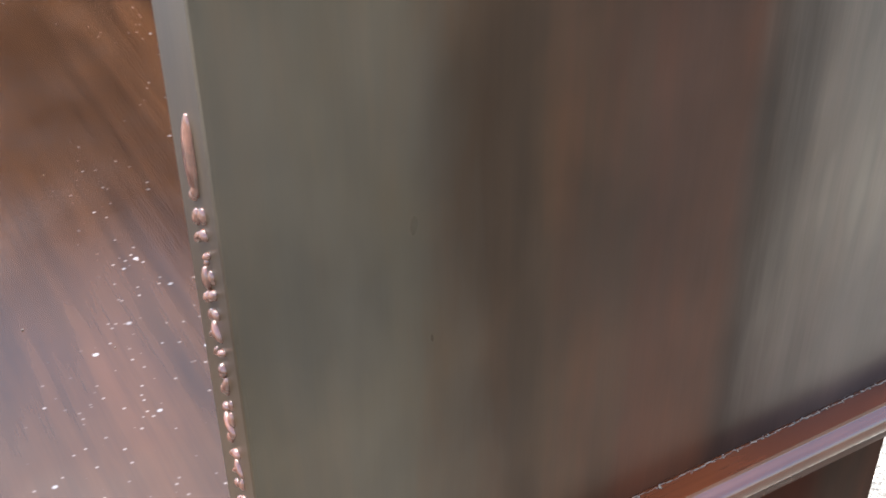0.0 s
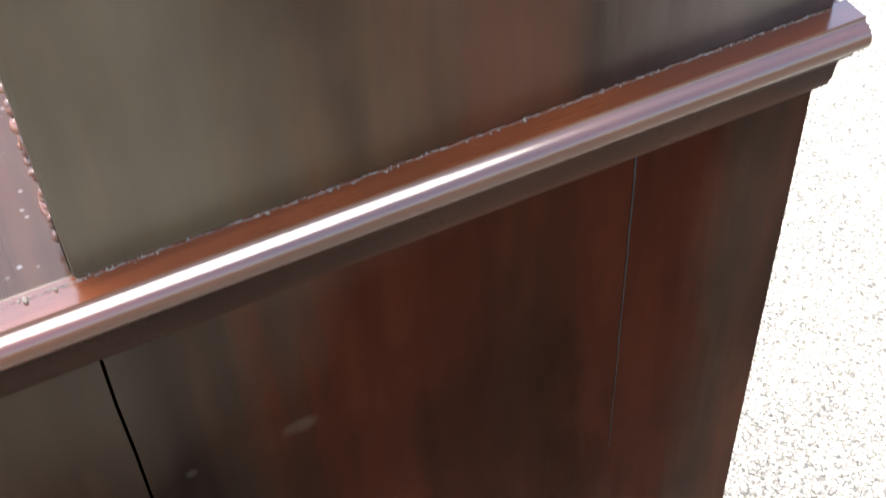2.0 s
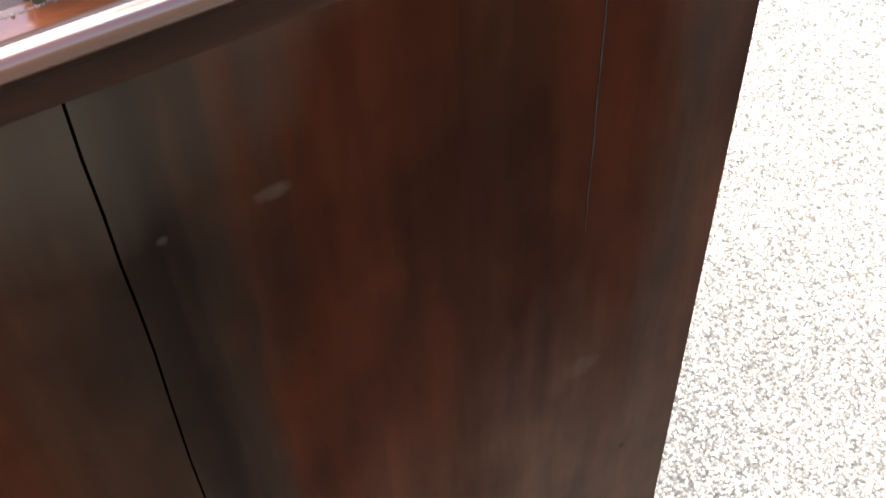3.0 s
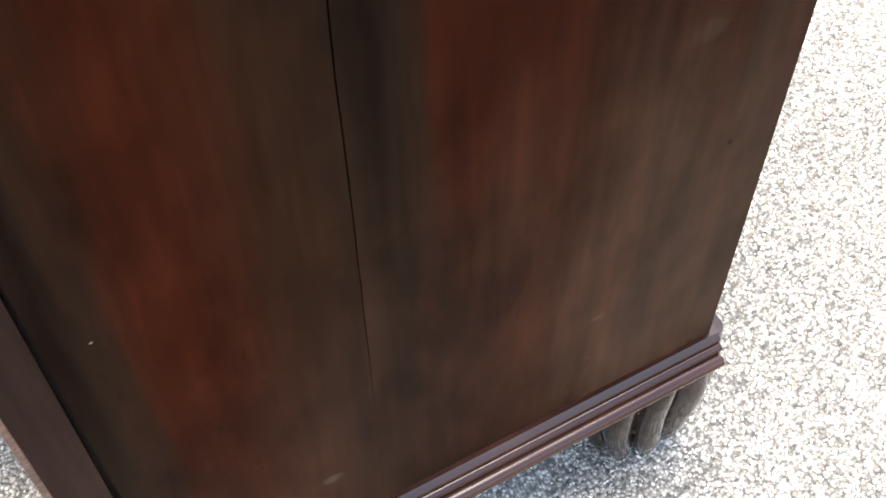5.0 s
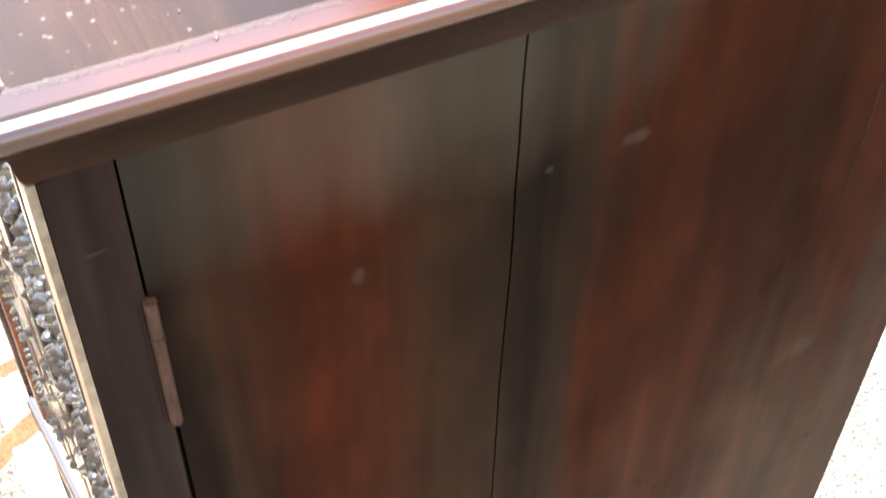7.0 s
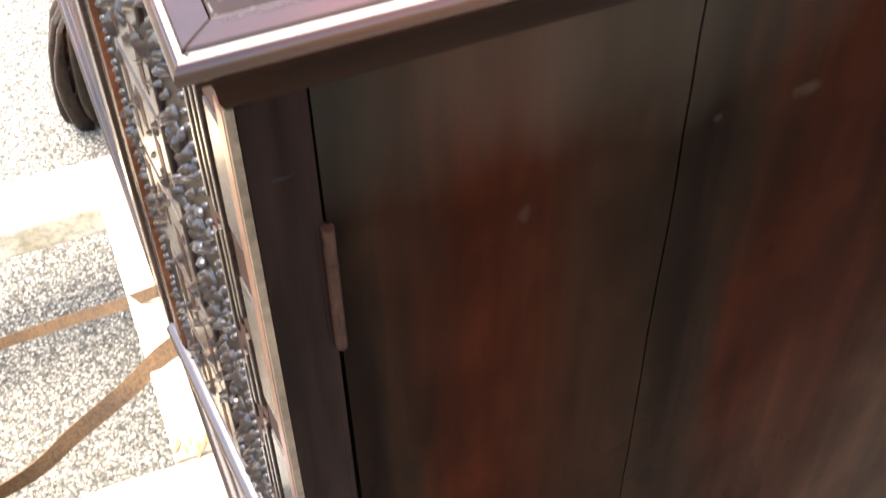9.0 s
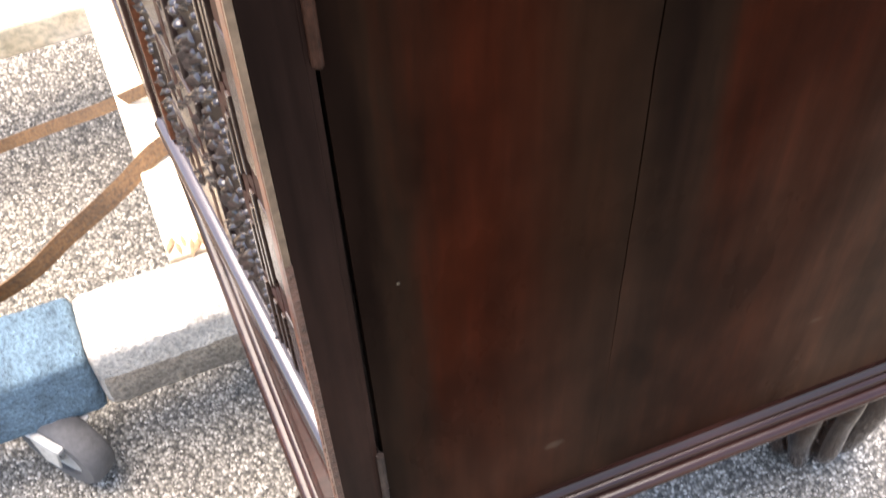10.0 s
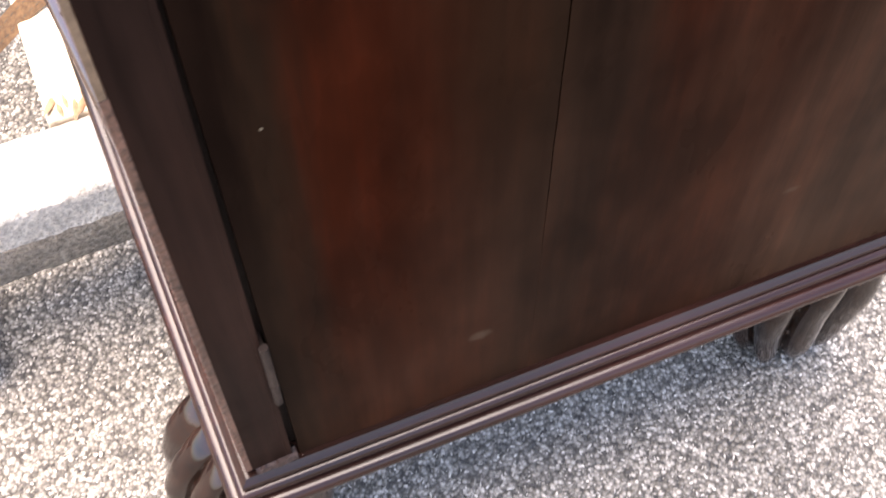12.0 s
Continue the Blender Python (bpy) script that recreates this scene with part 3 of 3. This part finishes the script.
        if r2.random() < 0.88:
            bm.leaf(m, along * 1.7, across * 2.6, deep * 1.15)
        else:
            bm.add(m, along * 0.7, deep, across, 10, 8)

    def scroll(cx0, zc, side, size):
        for i in range(22):
            a = i * 0.42
            q = size * (0.20 + 0.040 * i)
            px, pz = cx0 + side * q * math.cos(a), zc + 0.85 * q * math.sin(a)
            if -width + 0.060 < px < -0.026 and zl < pz < zh:
                lump(px, pz, size * (0.14 + 0.12 * r2.random()), 0.0045 + 0.0045 * r2.random(), size * (0.06 + 0.05 * r2.random()), -(a + 1.4) * side + r2.uniform(-.3, .3))
        lump(cx0, zc, size * 0.17, 0.0085, size * 0.17, 0.0)

    for k in range(8):
        zc = zl + (zh - zl) * (k + 0.5) / 8
        scroll(-0.225, zc, 1 if k % 2 else -1, 0.036)
        if k % 3 != 1:
            scroll(-0.372, zc + 0.010, -1 if k % 2 else 1, 0.030)
    for k in range(6):
        # smooth strapwork plates, each with raised dark blocks painted as upright slots
        zc = zl + (zh - zl) * (k + 0.5) / 6
        px = (-0.300, -0.292, -0.308)[k % 3]
        part("strapwork", box(px - 0.048, px + 0.044, y - 0.0010, y + 0.0046, zc - 0.045, zc + 0.043, 0.0018, 2), wood_strap, root, "flat glossy strapwork plate")
        for dx, dz, tall in ((-0.032, 0.004, 0.030), (0.022, -0.010, 0.024), (-0.005, 0.016, 0.016)):
            part("slot", box(px + dx - 0.0065, px + dx + 0.0065, y - 0.0014, y + 0.0040, zc + dz - tall, zc + dz + tall, 0.0003, 1), slot_shade, root, "dark red block painted as the shade in a slot")
        for q in range(12):
            # small leaves laid over the plates
            lump(px + r2.uniform(-.046, .042), zc + r2.uniform(-.042, .040), 0.006 + 0.010 * r2.random(), 0.0070 + 0.0030 * r2.random(), 0.0022 + 0.002 * r2.random(), r2.uniform(0.9, 2.2))
    z = z0 + 0.046
    while z < z1 - 0.080:
        # a smooth band beside the reeds, its tall slots floored in painted shade
        long = r2.uniform(0.070, 0.120)
        part("strapwork", box(-0.131, -0.100, y + 0.0004, y + 0.0046, z, min(z + long, z1 - 0.036), 0.0014, 2), wood_strap, root, "flat glossy strapwork plate")
        part("slot", box(-0.132, -0.102, y + 0.0016, y + 0.0036, z + long, min(z + long + 0.050, z1 - 0.036), 0.0003, 1), slot_shade, root, "dark red block painted as the shade in a slot")
        z += long + r2.uniform(0.030, 0.050)
    for xx, step in ((-0.392, 0.0080), (-0.185, 0.0105)):
        # strings of beads
        z = z0 + 0.024
        while z < z1 - 0.012:
            bm.add(flat @ Matrix.Translation((xx + r2.uniform(-.002, .002), 0, z)), 0.0030, 0.0056, 0.0022 + 0.001 * r2.random())
            z += step + 0.003 * r2.random()
    for k, (xx, wide) in enumerate(((-0.139, 0.0050), (-0.153, 0.0050), (-0.166, 0.0050))):
        # reeds, whole above and broken below by slots with shade painted on their floors
        z = z0 + 0.046 + 0.012 * (k % 2)
        while z < z1 - 0.055:
            long = min(r2.uniform(0.050, 0.110) if z < 0.60 else 0.21, z1 - 0.040 - z)
            part("reed", box(xx - wide / 2, xx + wide / 2, y - 0.0010 * r2.random(), y + 0.0048, z, z + long, 0.0009, 2), wood_fret, root)
            space = r2.uniform(0.012, 0.045)
            if z + long + space < z1 - 0.04:
                part("slot", box(xx - 0.0075, xx + 0.0060, y + 0.0014, y + 0.0034, z + long, z + long + space, 0.0003, 1), slot_shade, root, "dark red block painted as the shade in a slot")
            z += long + space
    bm.make("carving", wood_carved, root, "glossy carved leaves and beads", "stuff")
    sunk = Matrix.Translation((-width, y, 0)) @ Matrix.Rotation(radians(2.6), 4, "Z") @ Matrix.Translation((width, -y, 0))
    for ob in root.children:
        if ob.name.split(".")[0] in ("ground_panel", "rail", "bottom_bead", "strapwork", "slot", "reed", "carving"):
            ob.matrix_basis = sunk
    # nicked edge along the lower part of the pale stile
    nicks = Lumps()
    for i in range(46):
        z = z0 + 0.022 + i * 0.0062
        nicks.add(Matrix.Translation((-0.0064 + r2.uniform(-.0012, .0012), y + 0.0004, z)) @ Matrix.Rotation(r2.uniform(-.5, .5), 4, "Y"), 0.0009, 0.0012, 0.0022)
    nicks.make("nick", wood_nicked, root, "row of small nicks along the edge", "stuff")
    return root


door = carved_door("door", 0.465, "dark carved door standing slightly ajar")
door.matrix_basis = pose(0, Y_GAP, 0, 0, 0, 2.9)
door_b = carved_door("door", 0.465, "dark carved door, closed")
door_b.matrix_basis = pose(-WID + 0.466, Y_GAP, 0)
part("centre_post", box(-0.632, -0.470, 0.004, 0.03, Z_BASE + 0.002, Z_SIDE - 0.002), wood_stile, cabinet)


def hinge(z0, z1, band, r0, material, parent):
    """A butt hinge in the gap: a knuckle in three pieces with a thin leaf behind."""
    bm = bmesh.new()
    cuts = [z0, band - 0.0012, band + 0.0012, z1]
    for a, b, r in ((cuts[0], cuts[1], r0), (cuts[1], cuts[2], r0 * 1.12), (cuts[2], cuts[3], r0)):
        own = bmesh.new()
        bmesh.ops.create_cone(own, cap_ends=True, segments=14, radius1=r, radius2=r, depth=b - a - 0.0003, matrix=Matrix.Translation((0.0015, Y_GAP + 0.0004, (a + b) / 2)))
        join(bm, own)
    box(-0.010, 0.001, Y_GAP - 0.0008, Y_GAP + 0.0016, z0 + 0.002, z1 - 0.002, 0.0003, 1, bm)
    return part("hinge", bm, material, parent, "worn brown metal hinge")


def scuff(y, z, half, rise):
    """A short pale scrape across the door's edge, thin and tapering to both ends."""
    pts = [(y + half * k / 6, z + rise * (k / 6) ** 2, 0.0007 * (1 - (k / 6) ** 2) + 0.0001) for k in range(-6, 7)]
    return part("scuff", sheet([(a, b + h) for a, b, h in pts] + [(a, b - h) for a, b, h in pts[::-1]], 0.0, 0.0009), smudge_mat, cabinet, "pale scrape in the varnish")


scuff(0.0125, 0.857, 0.0075, 0.0012)
scuff(0.0090, 0.876, 0.0035, -0.0008)
hinge(0.748, 0.825, 0.803, 0.0028, hinge_metal, cabinet)
hinge(0.322, 0.392, 0.345, 0.0026, hinge_iron, cabinet)

# ---------------------------------------------------------------- cabinet, upper half
YU = 0.187
Z_UP = 1.56
part("upper_side_board", box(-0.0255, 0.0022, YU, DEP, Z_TOP - 0.0006, Z_UP, 0.0015), wood_upper, cabinet, "dark varnished side board with sheen painted into its colour")
part("upper_side_board", box(-WID, -WID + 0.0275, YU, DEP, Z_TOP - 0.0006, Z_UP, 0.0015), wood_upper, cabinet)
part("upper_back_board", box(-WID + 0.028, -0.026, DEP - 0.018, DEP - 0.004, Z_TOP - 0.0006, Z_UP, 0.001), wood_upper, cabinet)
r3 = random.Random(3)
xo = -0.0105
leaf = Lumps()
leaf.add(Matrix.Translation((xo, YU, 1.1195)) @ Matrix.Rotation(0.05, 4, "Y"), 0.0030, 0.0020, 0.0125, 12, 10)
leaf.make("carved_leaf", wood_bud, cabinet, "long tapering carved leaf")
for i in range(54):
    z = 1.110 - i * 0.0032
    bead = Lumps()
    bead.add(Matrix.Translation((xo + (-1) ** i * 0.0012 + r3.uniform(-.0016, .0016), YU + 0.0001, z)) @ Matrix.Rotation(r3.uniform(-0.9, 0.9), 4, "Y"), 0.0008 + 0.0010 * r3.random(), 0.0012 + 0.0010 * r3.random(), 0.0016 + 0.0026 * r3.random() ** 2, 8, 6)
    bead.make("carved_bud", wood_bud, cabinet)

# the mitre of the top's edge, and a dark wedge as the shade of a gap at the foot of the upper board
mitre = bmesh.new()
for side in (-1, 1):
    for z in (Z_TOP + 0.0002, Z_TOP - 0.002):
        for p, w in ((0.0003, 0.0003), (0.0122, 0.0005)):
            mitre.verts.new((p + side * w * 0.7, -p + side * w * 0.7, z))
bmesh.ops.convex_hull(mitre, input=mitre.verts)
part("mitre_joint", mitre, wood_dark, cabinet, "dark open mitre joint")
gap = bmesh.new()
for x, y, z in ((-0.0020, YU - 0.0003, Z_TOP), (-0.0075, YU - 0.0003, Z_TOP), (-0.0045, YU - 0.0003, Z_TOP + 0.020), (-0.0020, YU - 0.0003, Z_TOP + 0.014)):
    gap.verts.new((x, y, z))
    gap.verts.new((x, y + 0.002, z))
bmesh.ops.convex_hull(gap, input=gap.verts)
part("gap_shade", gap, wood_dark, cabinet, "dark wedge painted as a shaded gap at the foot of the board")

# a broken lip of wood under the door stile
lip = bmesh.new()
rl = random.Random(21)
edge = [(0.0030 + 0.0016 * rl.random(), 0.0042 + 0.0268 * i / 11) for i in range(12)]
a = [lip.verts.new((-0.004, yy, Z_BASE + 0.0004)) for x, yy in edge]
b = [lip.verts.new((x, yy, Z_BASE + 0.0004)) for x, yy in edge]
c = [lip.verts.new((x - 0.0012, yy, Z_BASE + 0.0030 + 0.0022 * rl.random())) for x, yy in edge]
d = [lip.verts.new((-0.004, yy, Z_BASE + 0.0046)) for x, yy in edge]
for i in range(11):
    for p, q in ((a, b), (b, c), (c, d), (d, a)):
        lip.faces.new((p[i], p[i + 1], q[i + 1], q[i]))
lip.faces.new((a[0], b[0], c[0], d[0]))
lip.faces.new((a[-1], d[-1], c[-1], b[-1]))
part("broken_lip", lip, wood_lip, cabinet, "chipped greyish lip of wood")

# dust and crumbs lying in the joint of the top and on the base by the hinge gap
r4 = random.Random(8)
dust = Lumps()
for i in range(160):
    yy = 0.004 + 0.455 * r4.random()
    k = 0.7 if yy > 0.17 else 0.45
    dust.add(Matrix.Translation((0.0030 + r4.gauss(0, 0.0004), yy, Z_TOP + 0.0001)) @ Matrix.Rotation(r4.uniform(0, 3), 4, "Z"), k * r4.uniform(.0003, .0007), k * r4.uniform(.0004, .0016), k * r4.uniform(.0002, .0004), 5, 3)
for i in range(120):
    dust.add(Matrix.Translation((-0.004 - 0.5 * r4.random() ** 2, 0.0012 + r4.gauss(0, 0.0003), Z_TOP - 0.0006)), r4.uniform(.0006, .0020), r4.uniform(.0002, .0005), .0002, 5, 3)
for i in range(150):
    y0 = 0.004 + 0.455 * i / 150
    dust.add(Matrix.Translation((0.0029 + 0.0003 * math.sin(i * 1.7), y0, Z_TOP + 0.00005)), 0.00012 + 0.00035 * r4.random() ** 2, 0.0020, 0.00012, 6, 3)
dust.make("joint_dust", dust_mat, None, "pale dust lying along the joint", "stuff")
tagged(bpy.data.objects["joint_dust"], category="dust")


def crumb(x, y, z, size, label="pale crumb of debris on the cabinet"):
    c = Lumps()
    c.add(pose(x, y, z, 0, 0, r4.uniform(0, 180)), size * r4.uniform(.8, 1.5), size * r4.uniform(.5, .9), size * 0.5, 6, 4)
    return tagged(c.make("crumb", crumb_mat, None, label), category="crumb", group="crumbs on the cabinet")


for yy, sz in ((0.055, .0014), (0.068, .0020), (0.094, .0016), (0.150, .0026), (0.158, .0018), (0.172, .0030), (0.181, .0024), (0.212, .0015), (0.247, .0017), (0.291, .0016), (0.336, .0018), (0.372, .0015)):
    crumb(0.0036, yy, Z_TOP + sz * 0.16, sz * 0.4)
for xx, yy, sz in ((-0.016, 0.062, .0014), (-0.022, 0.072, .0018), (-0.09, 0.03, .0012), (-0.14, 0.11, .0010), (-0.20, 0.16, .0013), (-0.31, 0.20, .0013), (-0.25, 0.13, .0010), (-0.17, 0.19, .0009)):
    crumb(xx, yy, Z_TOP - 0.0005 + sz * 0.2, sz * 0.45)
for xx, yy, sz in ((0.0020, 0.029, .0016), (0.0010, 0.023, .0022), (0.0024, 0.016, .0011), (0.0018, 0.034, .0009)):
    crumb(xx, yy, Z_BASE + sz * 0.3, sz * 0.4, "grey crumb of debris on the base moulding")

# ---------------------------------------------------------------- furniture dolly
dolly = tagged(new("furniture_dolly"), "wooden furniture dolly with white and blue carpet-covered rails", "dolly")
ZD = 0.174


def carpet(x0, x1, y0, y1, z0, z1, seed):
    """A bar wrapped in carpet: rounded, with a tufted and slightly lumpy surface."""
    bm = box(x0, x1, y0, y1, z0, z1, 0.011, 3)
    for axis, cell in ((0, 0.005), (1, 0.005), (2, 0.005)):
        for _ in range(8):
            long = [e for e in bm.edges if abs(e.verts[0].co[axis] - e.verts[1].co[axis]) > 2 * cell]
            if not long:
                break
            bmesh.ops.subdivide_edges(bm, edges=long, cuts=1, use_grid_fill=True)
    bm.normal_update()
    for v in bm.verts:
        p = v.co * 140 + Vector((seed, 0, 0))
        v.co += v.normal * (0.0012 * noise.noise(p) + 0.0016 * noise.noise(v.co * 34))
    return bm


near_rail = part("rail", carpet(-0.350, -0.280, -0.150, 0.20, 0.086, ZD, 1), carpet_white, dolly, "rail wrapped in worn white carpet", True)
# added brown band: dirt and shade of the side put into its colour
part("side_shade_band", carpet(-0.3520, -0.2785, -0.148, 0.199, 0.0845, 0.136, 4), carpet_dirt_shade, near_rail, "dirty brown carpet band with the shade of the side in its colour", True)
part("end_wrap", carpet(-0.352, -0.278, -0.42, -0.149, 0.084, ZD + 0.002, 7), carpet_blue, near_rail, "blue carpet wrapping", True)
far_rail = part("rail", box(-0.765, -0.692, -0.42, 0.20, 0.132, ZD, 0.004, 2), pine, dolly, "pale pine rail")
for yy in (-0.36, 0.15):
    part("caster_block", box(-0.762, -0.695, yy - 0.045, yy + 0.045, 0.0858, 0.1318, 0.003), pine, dolly, "short pine block over the caster")
part("slat", box(-0.6915, -0.351, -0.058, 0.030, 0.140, ZD - 0.001, 0.0025, 2), pine, dolly, "pale splintered pine slat")
part("slat", box(-0.6915, -0.351, -0.40, -0.31, 0.140, ZD - 0.001, 0.0025, 2), pine, dolly, "pale splintered pine slat")


r5 = random.Random(2)
for i in range(14):
    splinter = Chips()
    splinter.leaf(pose(-0.356 - 0.010 * r5.random(), -0.052 + 0.075 * i / 13, ZD - 0.001, r5.uniform(-90, -60), r5.uniform(-20, 20), r5.uniform(-40, 40)), r5.uniform(.014, .030), r5.uniform(.004, .008), r5.uniform(.002, .006))
    splinter.make("splinter", pine_raw, dolly, "orange splinter of the slat end")



def caster(cx, cy, turn):
    bm = bmesh.new()
    M = Matrix.Translation((cx, cy, 0.0495)) @ Matrix.Rotation(radians(turn), 4, "Z") @ Matrix.Rotation(radians(90), 4, "X")
    prof = [(0.031, -0.015), (0.044, -0.015), (0.048, -0.011), (0.049, 0), (0.048, 0.011), (0.044, 0.015), (0.031, 0.015)]
    rings = []
    for i in range(32):
        a = 2 * math.pi * i / 32
        rings.append([bm.verts.new(M @ Vector((r * math.cos(a), r * math.sin(a), z))) for r, z in prof])
    for i in range(32):
        r, s_ = rings[i], rings[(i + 1) % 32]
        for j in range(len(prof)):
            k = (j + 1) % len(prof)
            bm.faces.new((r[j], r[k], s_[k], s_[j]))
    wheel = part("wheel", bm, rubber, dolly, "grey rubber caster wheel", True)
    bm = bmesh.new()
    bmesh.ops.create_cone(bm, cap_ends=True, segments=28, radius1=0.0312, radius2=0.0312, depth=0.022, matrix=M)
    bmesh.ops.create_cone(bm, cap_ends=True, segments=18, radius1=0.009, radius2=0.009, depth=0.030, matrix=M)
    part("hub", bm, wheel_plastic, wheel, "pale plastic hub")
    bm = bmesh.new()
    for s_ in (-1, 1):
        own = box(-0.015, 0.017, s_ * 0.020 - 0.0012, s_ * 0.020 + 0.0012, -0.010, 0.0315, 0.0006, 1)
        for v in own.verts:
            # the legs of the fork narrow towards the axle
            v.co.x *= 0.55 + 0.45 * (v.co.z + 0.010) / 0.0415
        bmesh.ops.transform(own, matrix=Matrix.Translation((cx, cy, 0.0495)) @ Matrix.Rotation(radians(turn), 4, "Z"), verts=own.verts)
        join(bm, own)
    own = box(-0.022, 0.022, -0.022, 0.022, 0.0315, 0.0360, 0.0008, 1)
    bmesh.ops.transform(own, matrix=Matrix.Translation((cx, cy, 0.0495)) @ Matrix.Rotation(radians(turn), 4, "Z"), verts=own.verts)
    join(bm, own)
    part("fork", bm, zinc, wheel, "zinc fork")


caster(-0.283, -0.200, 38)
caster(-0.30, 0.15, 20)
caster(-0.73, -0.36, -30)
caster(-0.73, 0.15, 10)


def strap(name, pts, twist, width, material, label):
    """A webbing strap along a smooth line of points, turning about itself."""
    bm = bmesh.new()
    P = [Vector(p) for p in pts]
    n, rows = 40, []
    mid, cross, face_ = [], [], []
    for i in range(n + 1):
        f = i / n * (len(P) - 1)
        k = min(int(f), len(P) - 2)
        u = f - k
        a, b, c, d = P[max(k - 1, 0)], P[k], P[k + 1], P[min(k + 2, len(P) - 1)]
        p = 0.5 * ((2 * b) + (c - a) * u + (2 * a - 5 * b + 4 * c - d) * u * u + (3 * b - a - 3 * c + d) * u ** 3)
        t = ((c - a) * (1 - u) + (d - b) * u).normalized()
        across = t.cross(Vector((0, 0, 1))).normalized()
        up = across.cross(t)
        ang = radians(twist[0] + (twist[1] - twist[0]) * i / n)
        w = (across * math.cos(ang) + up * math.sin(ang)) * width / 2
        th = w.cross(t).normalized() * 0.0011
        mid.append(p.copy())
        cross.append(w.copy())
        face_.append(th.copy())
        rows.append([bm.verts.new(p + w + th), bm.verts.new(p - w + th), bm.verts.new(p - w - th), bm.verts.new(p + w - th)])
    for r, s_ in zip(rows, rows[1:]):
        for j in range(4):
            bm.faces.new((r[j], r[(j + 1) % 4], s_[(j + 1) % 4], s_[j]))
    bm.faces.new(rows[0])
    bm.faces.new(rows[-1][::-1])
    ob = tagged(part(name, bm, material), label, "strap")
    # two dashed seams sewn along the webbing
    for side in (-0.22, 0.22):
        seam = bmesh.new()
        for i in range(0, n - 1):
            quad = []
            for k, f in ((i, 0.1), (i, 0.7)):
                p = mid[k].lerp(mid[k + 1], f)
                for e in (-0.03, 0.03):
                    quad.append(seam.verts.new(p + cross[k] * (side + e) * 2 + face_[k] * 1.18))
            for q in [seam.verts.new(v.co - face_[i] * 2.36) for v in quad]:
                quad.append(q)
            for q in ((0, 1, 3, 2), (4, 6, 7, 5), (0, 4, 5, 1), (2, 3, 7, 6), (0, 2, 6, 4), (1, 5, 7, 3)):
                seam.faces.new([quad[c] for c in q])
        part("seam", seam, thread, ob, "pale sewn seam")
    return ob


strap("webbing_strap", [(-0.56, 0.06, 0.182), (-0.542, -0.028, 0.187), (-0.568, -0.071, 0.152), (-0.594, -0.115, 0.121), (-0.617, -0.160, 0.092), (-0.640, -0.205, 0.062), (-0.67, -0.32, 0.012)], (38, 70), 0.0130, webbing, "tan webbing strap hanging over the dolly slat")
strap("webbing_strap", [(-0.50, 0.06, 0.176), (-0.474, -0.027, 0.181), (-0.452, -0.08, 0.165), (-0.45, -0.14, 0.125), (-0.435, -0.21, 0.095), (-0.46, -0.38, 0.012)], (12, 98), 0.0185, webbing, "tan webbing strap hanging over the dolly slat")
strap("yellow_strap", [(-0.425, -0.245, 0.135), (-0.415, -0.228, 0.10), (-0.405, -0.226, 0.06), (-0.40, -0.24, 0.02), (-0.40, -0.30, 0.004)], (80, 95), 0.018, webbing_yellow, "ochre yellow strap end hanging to the paving")
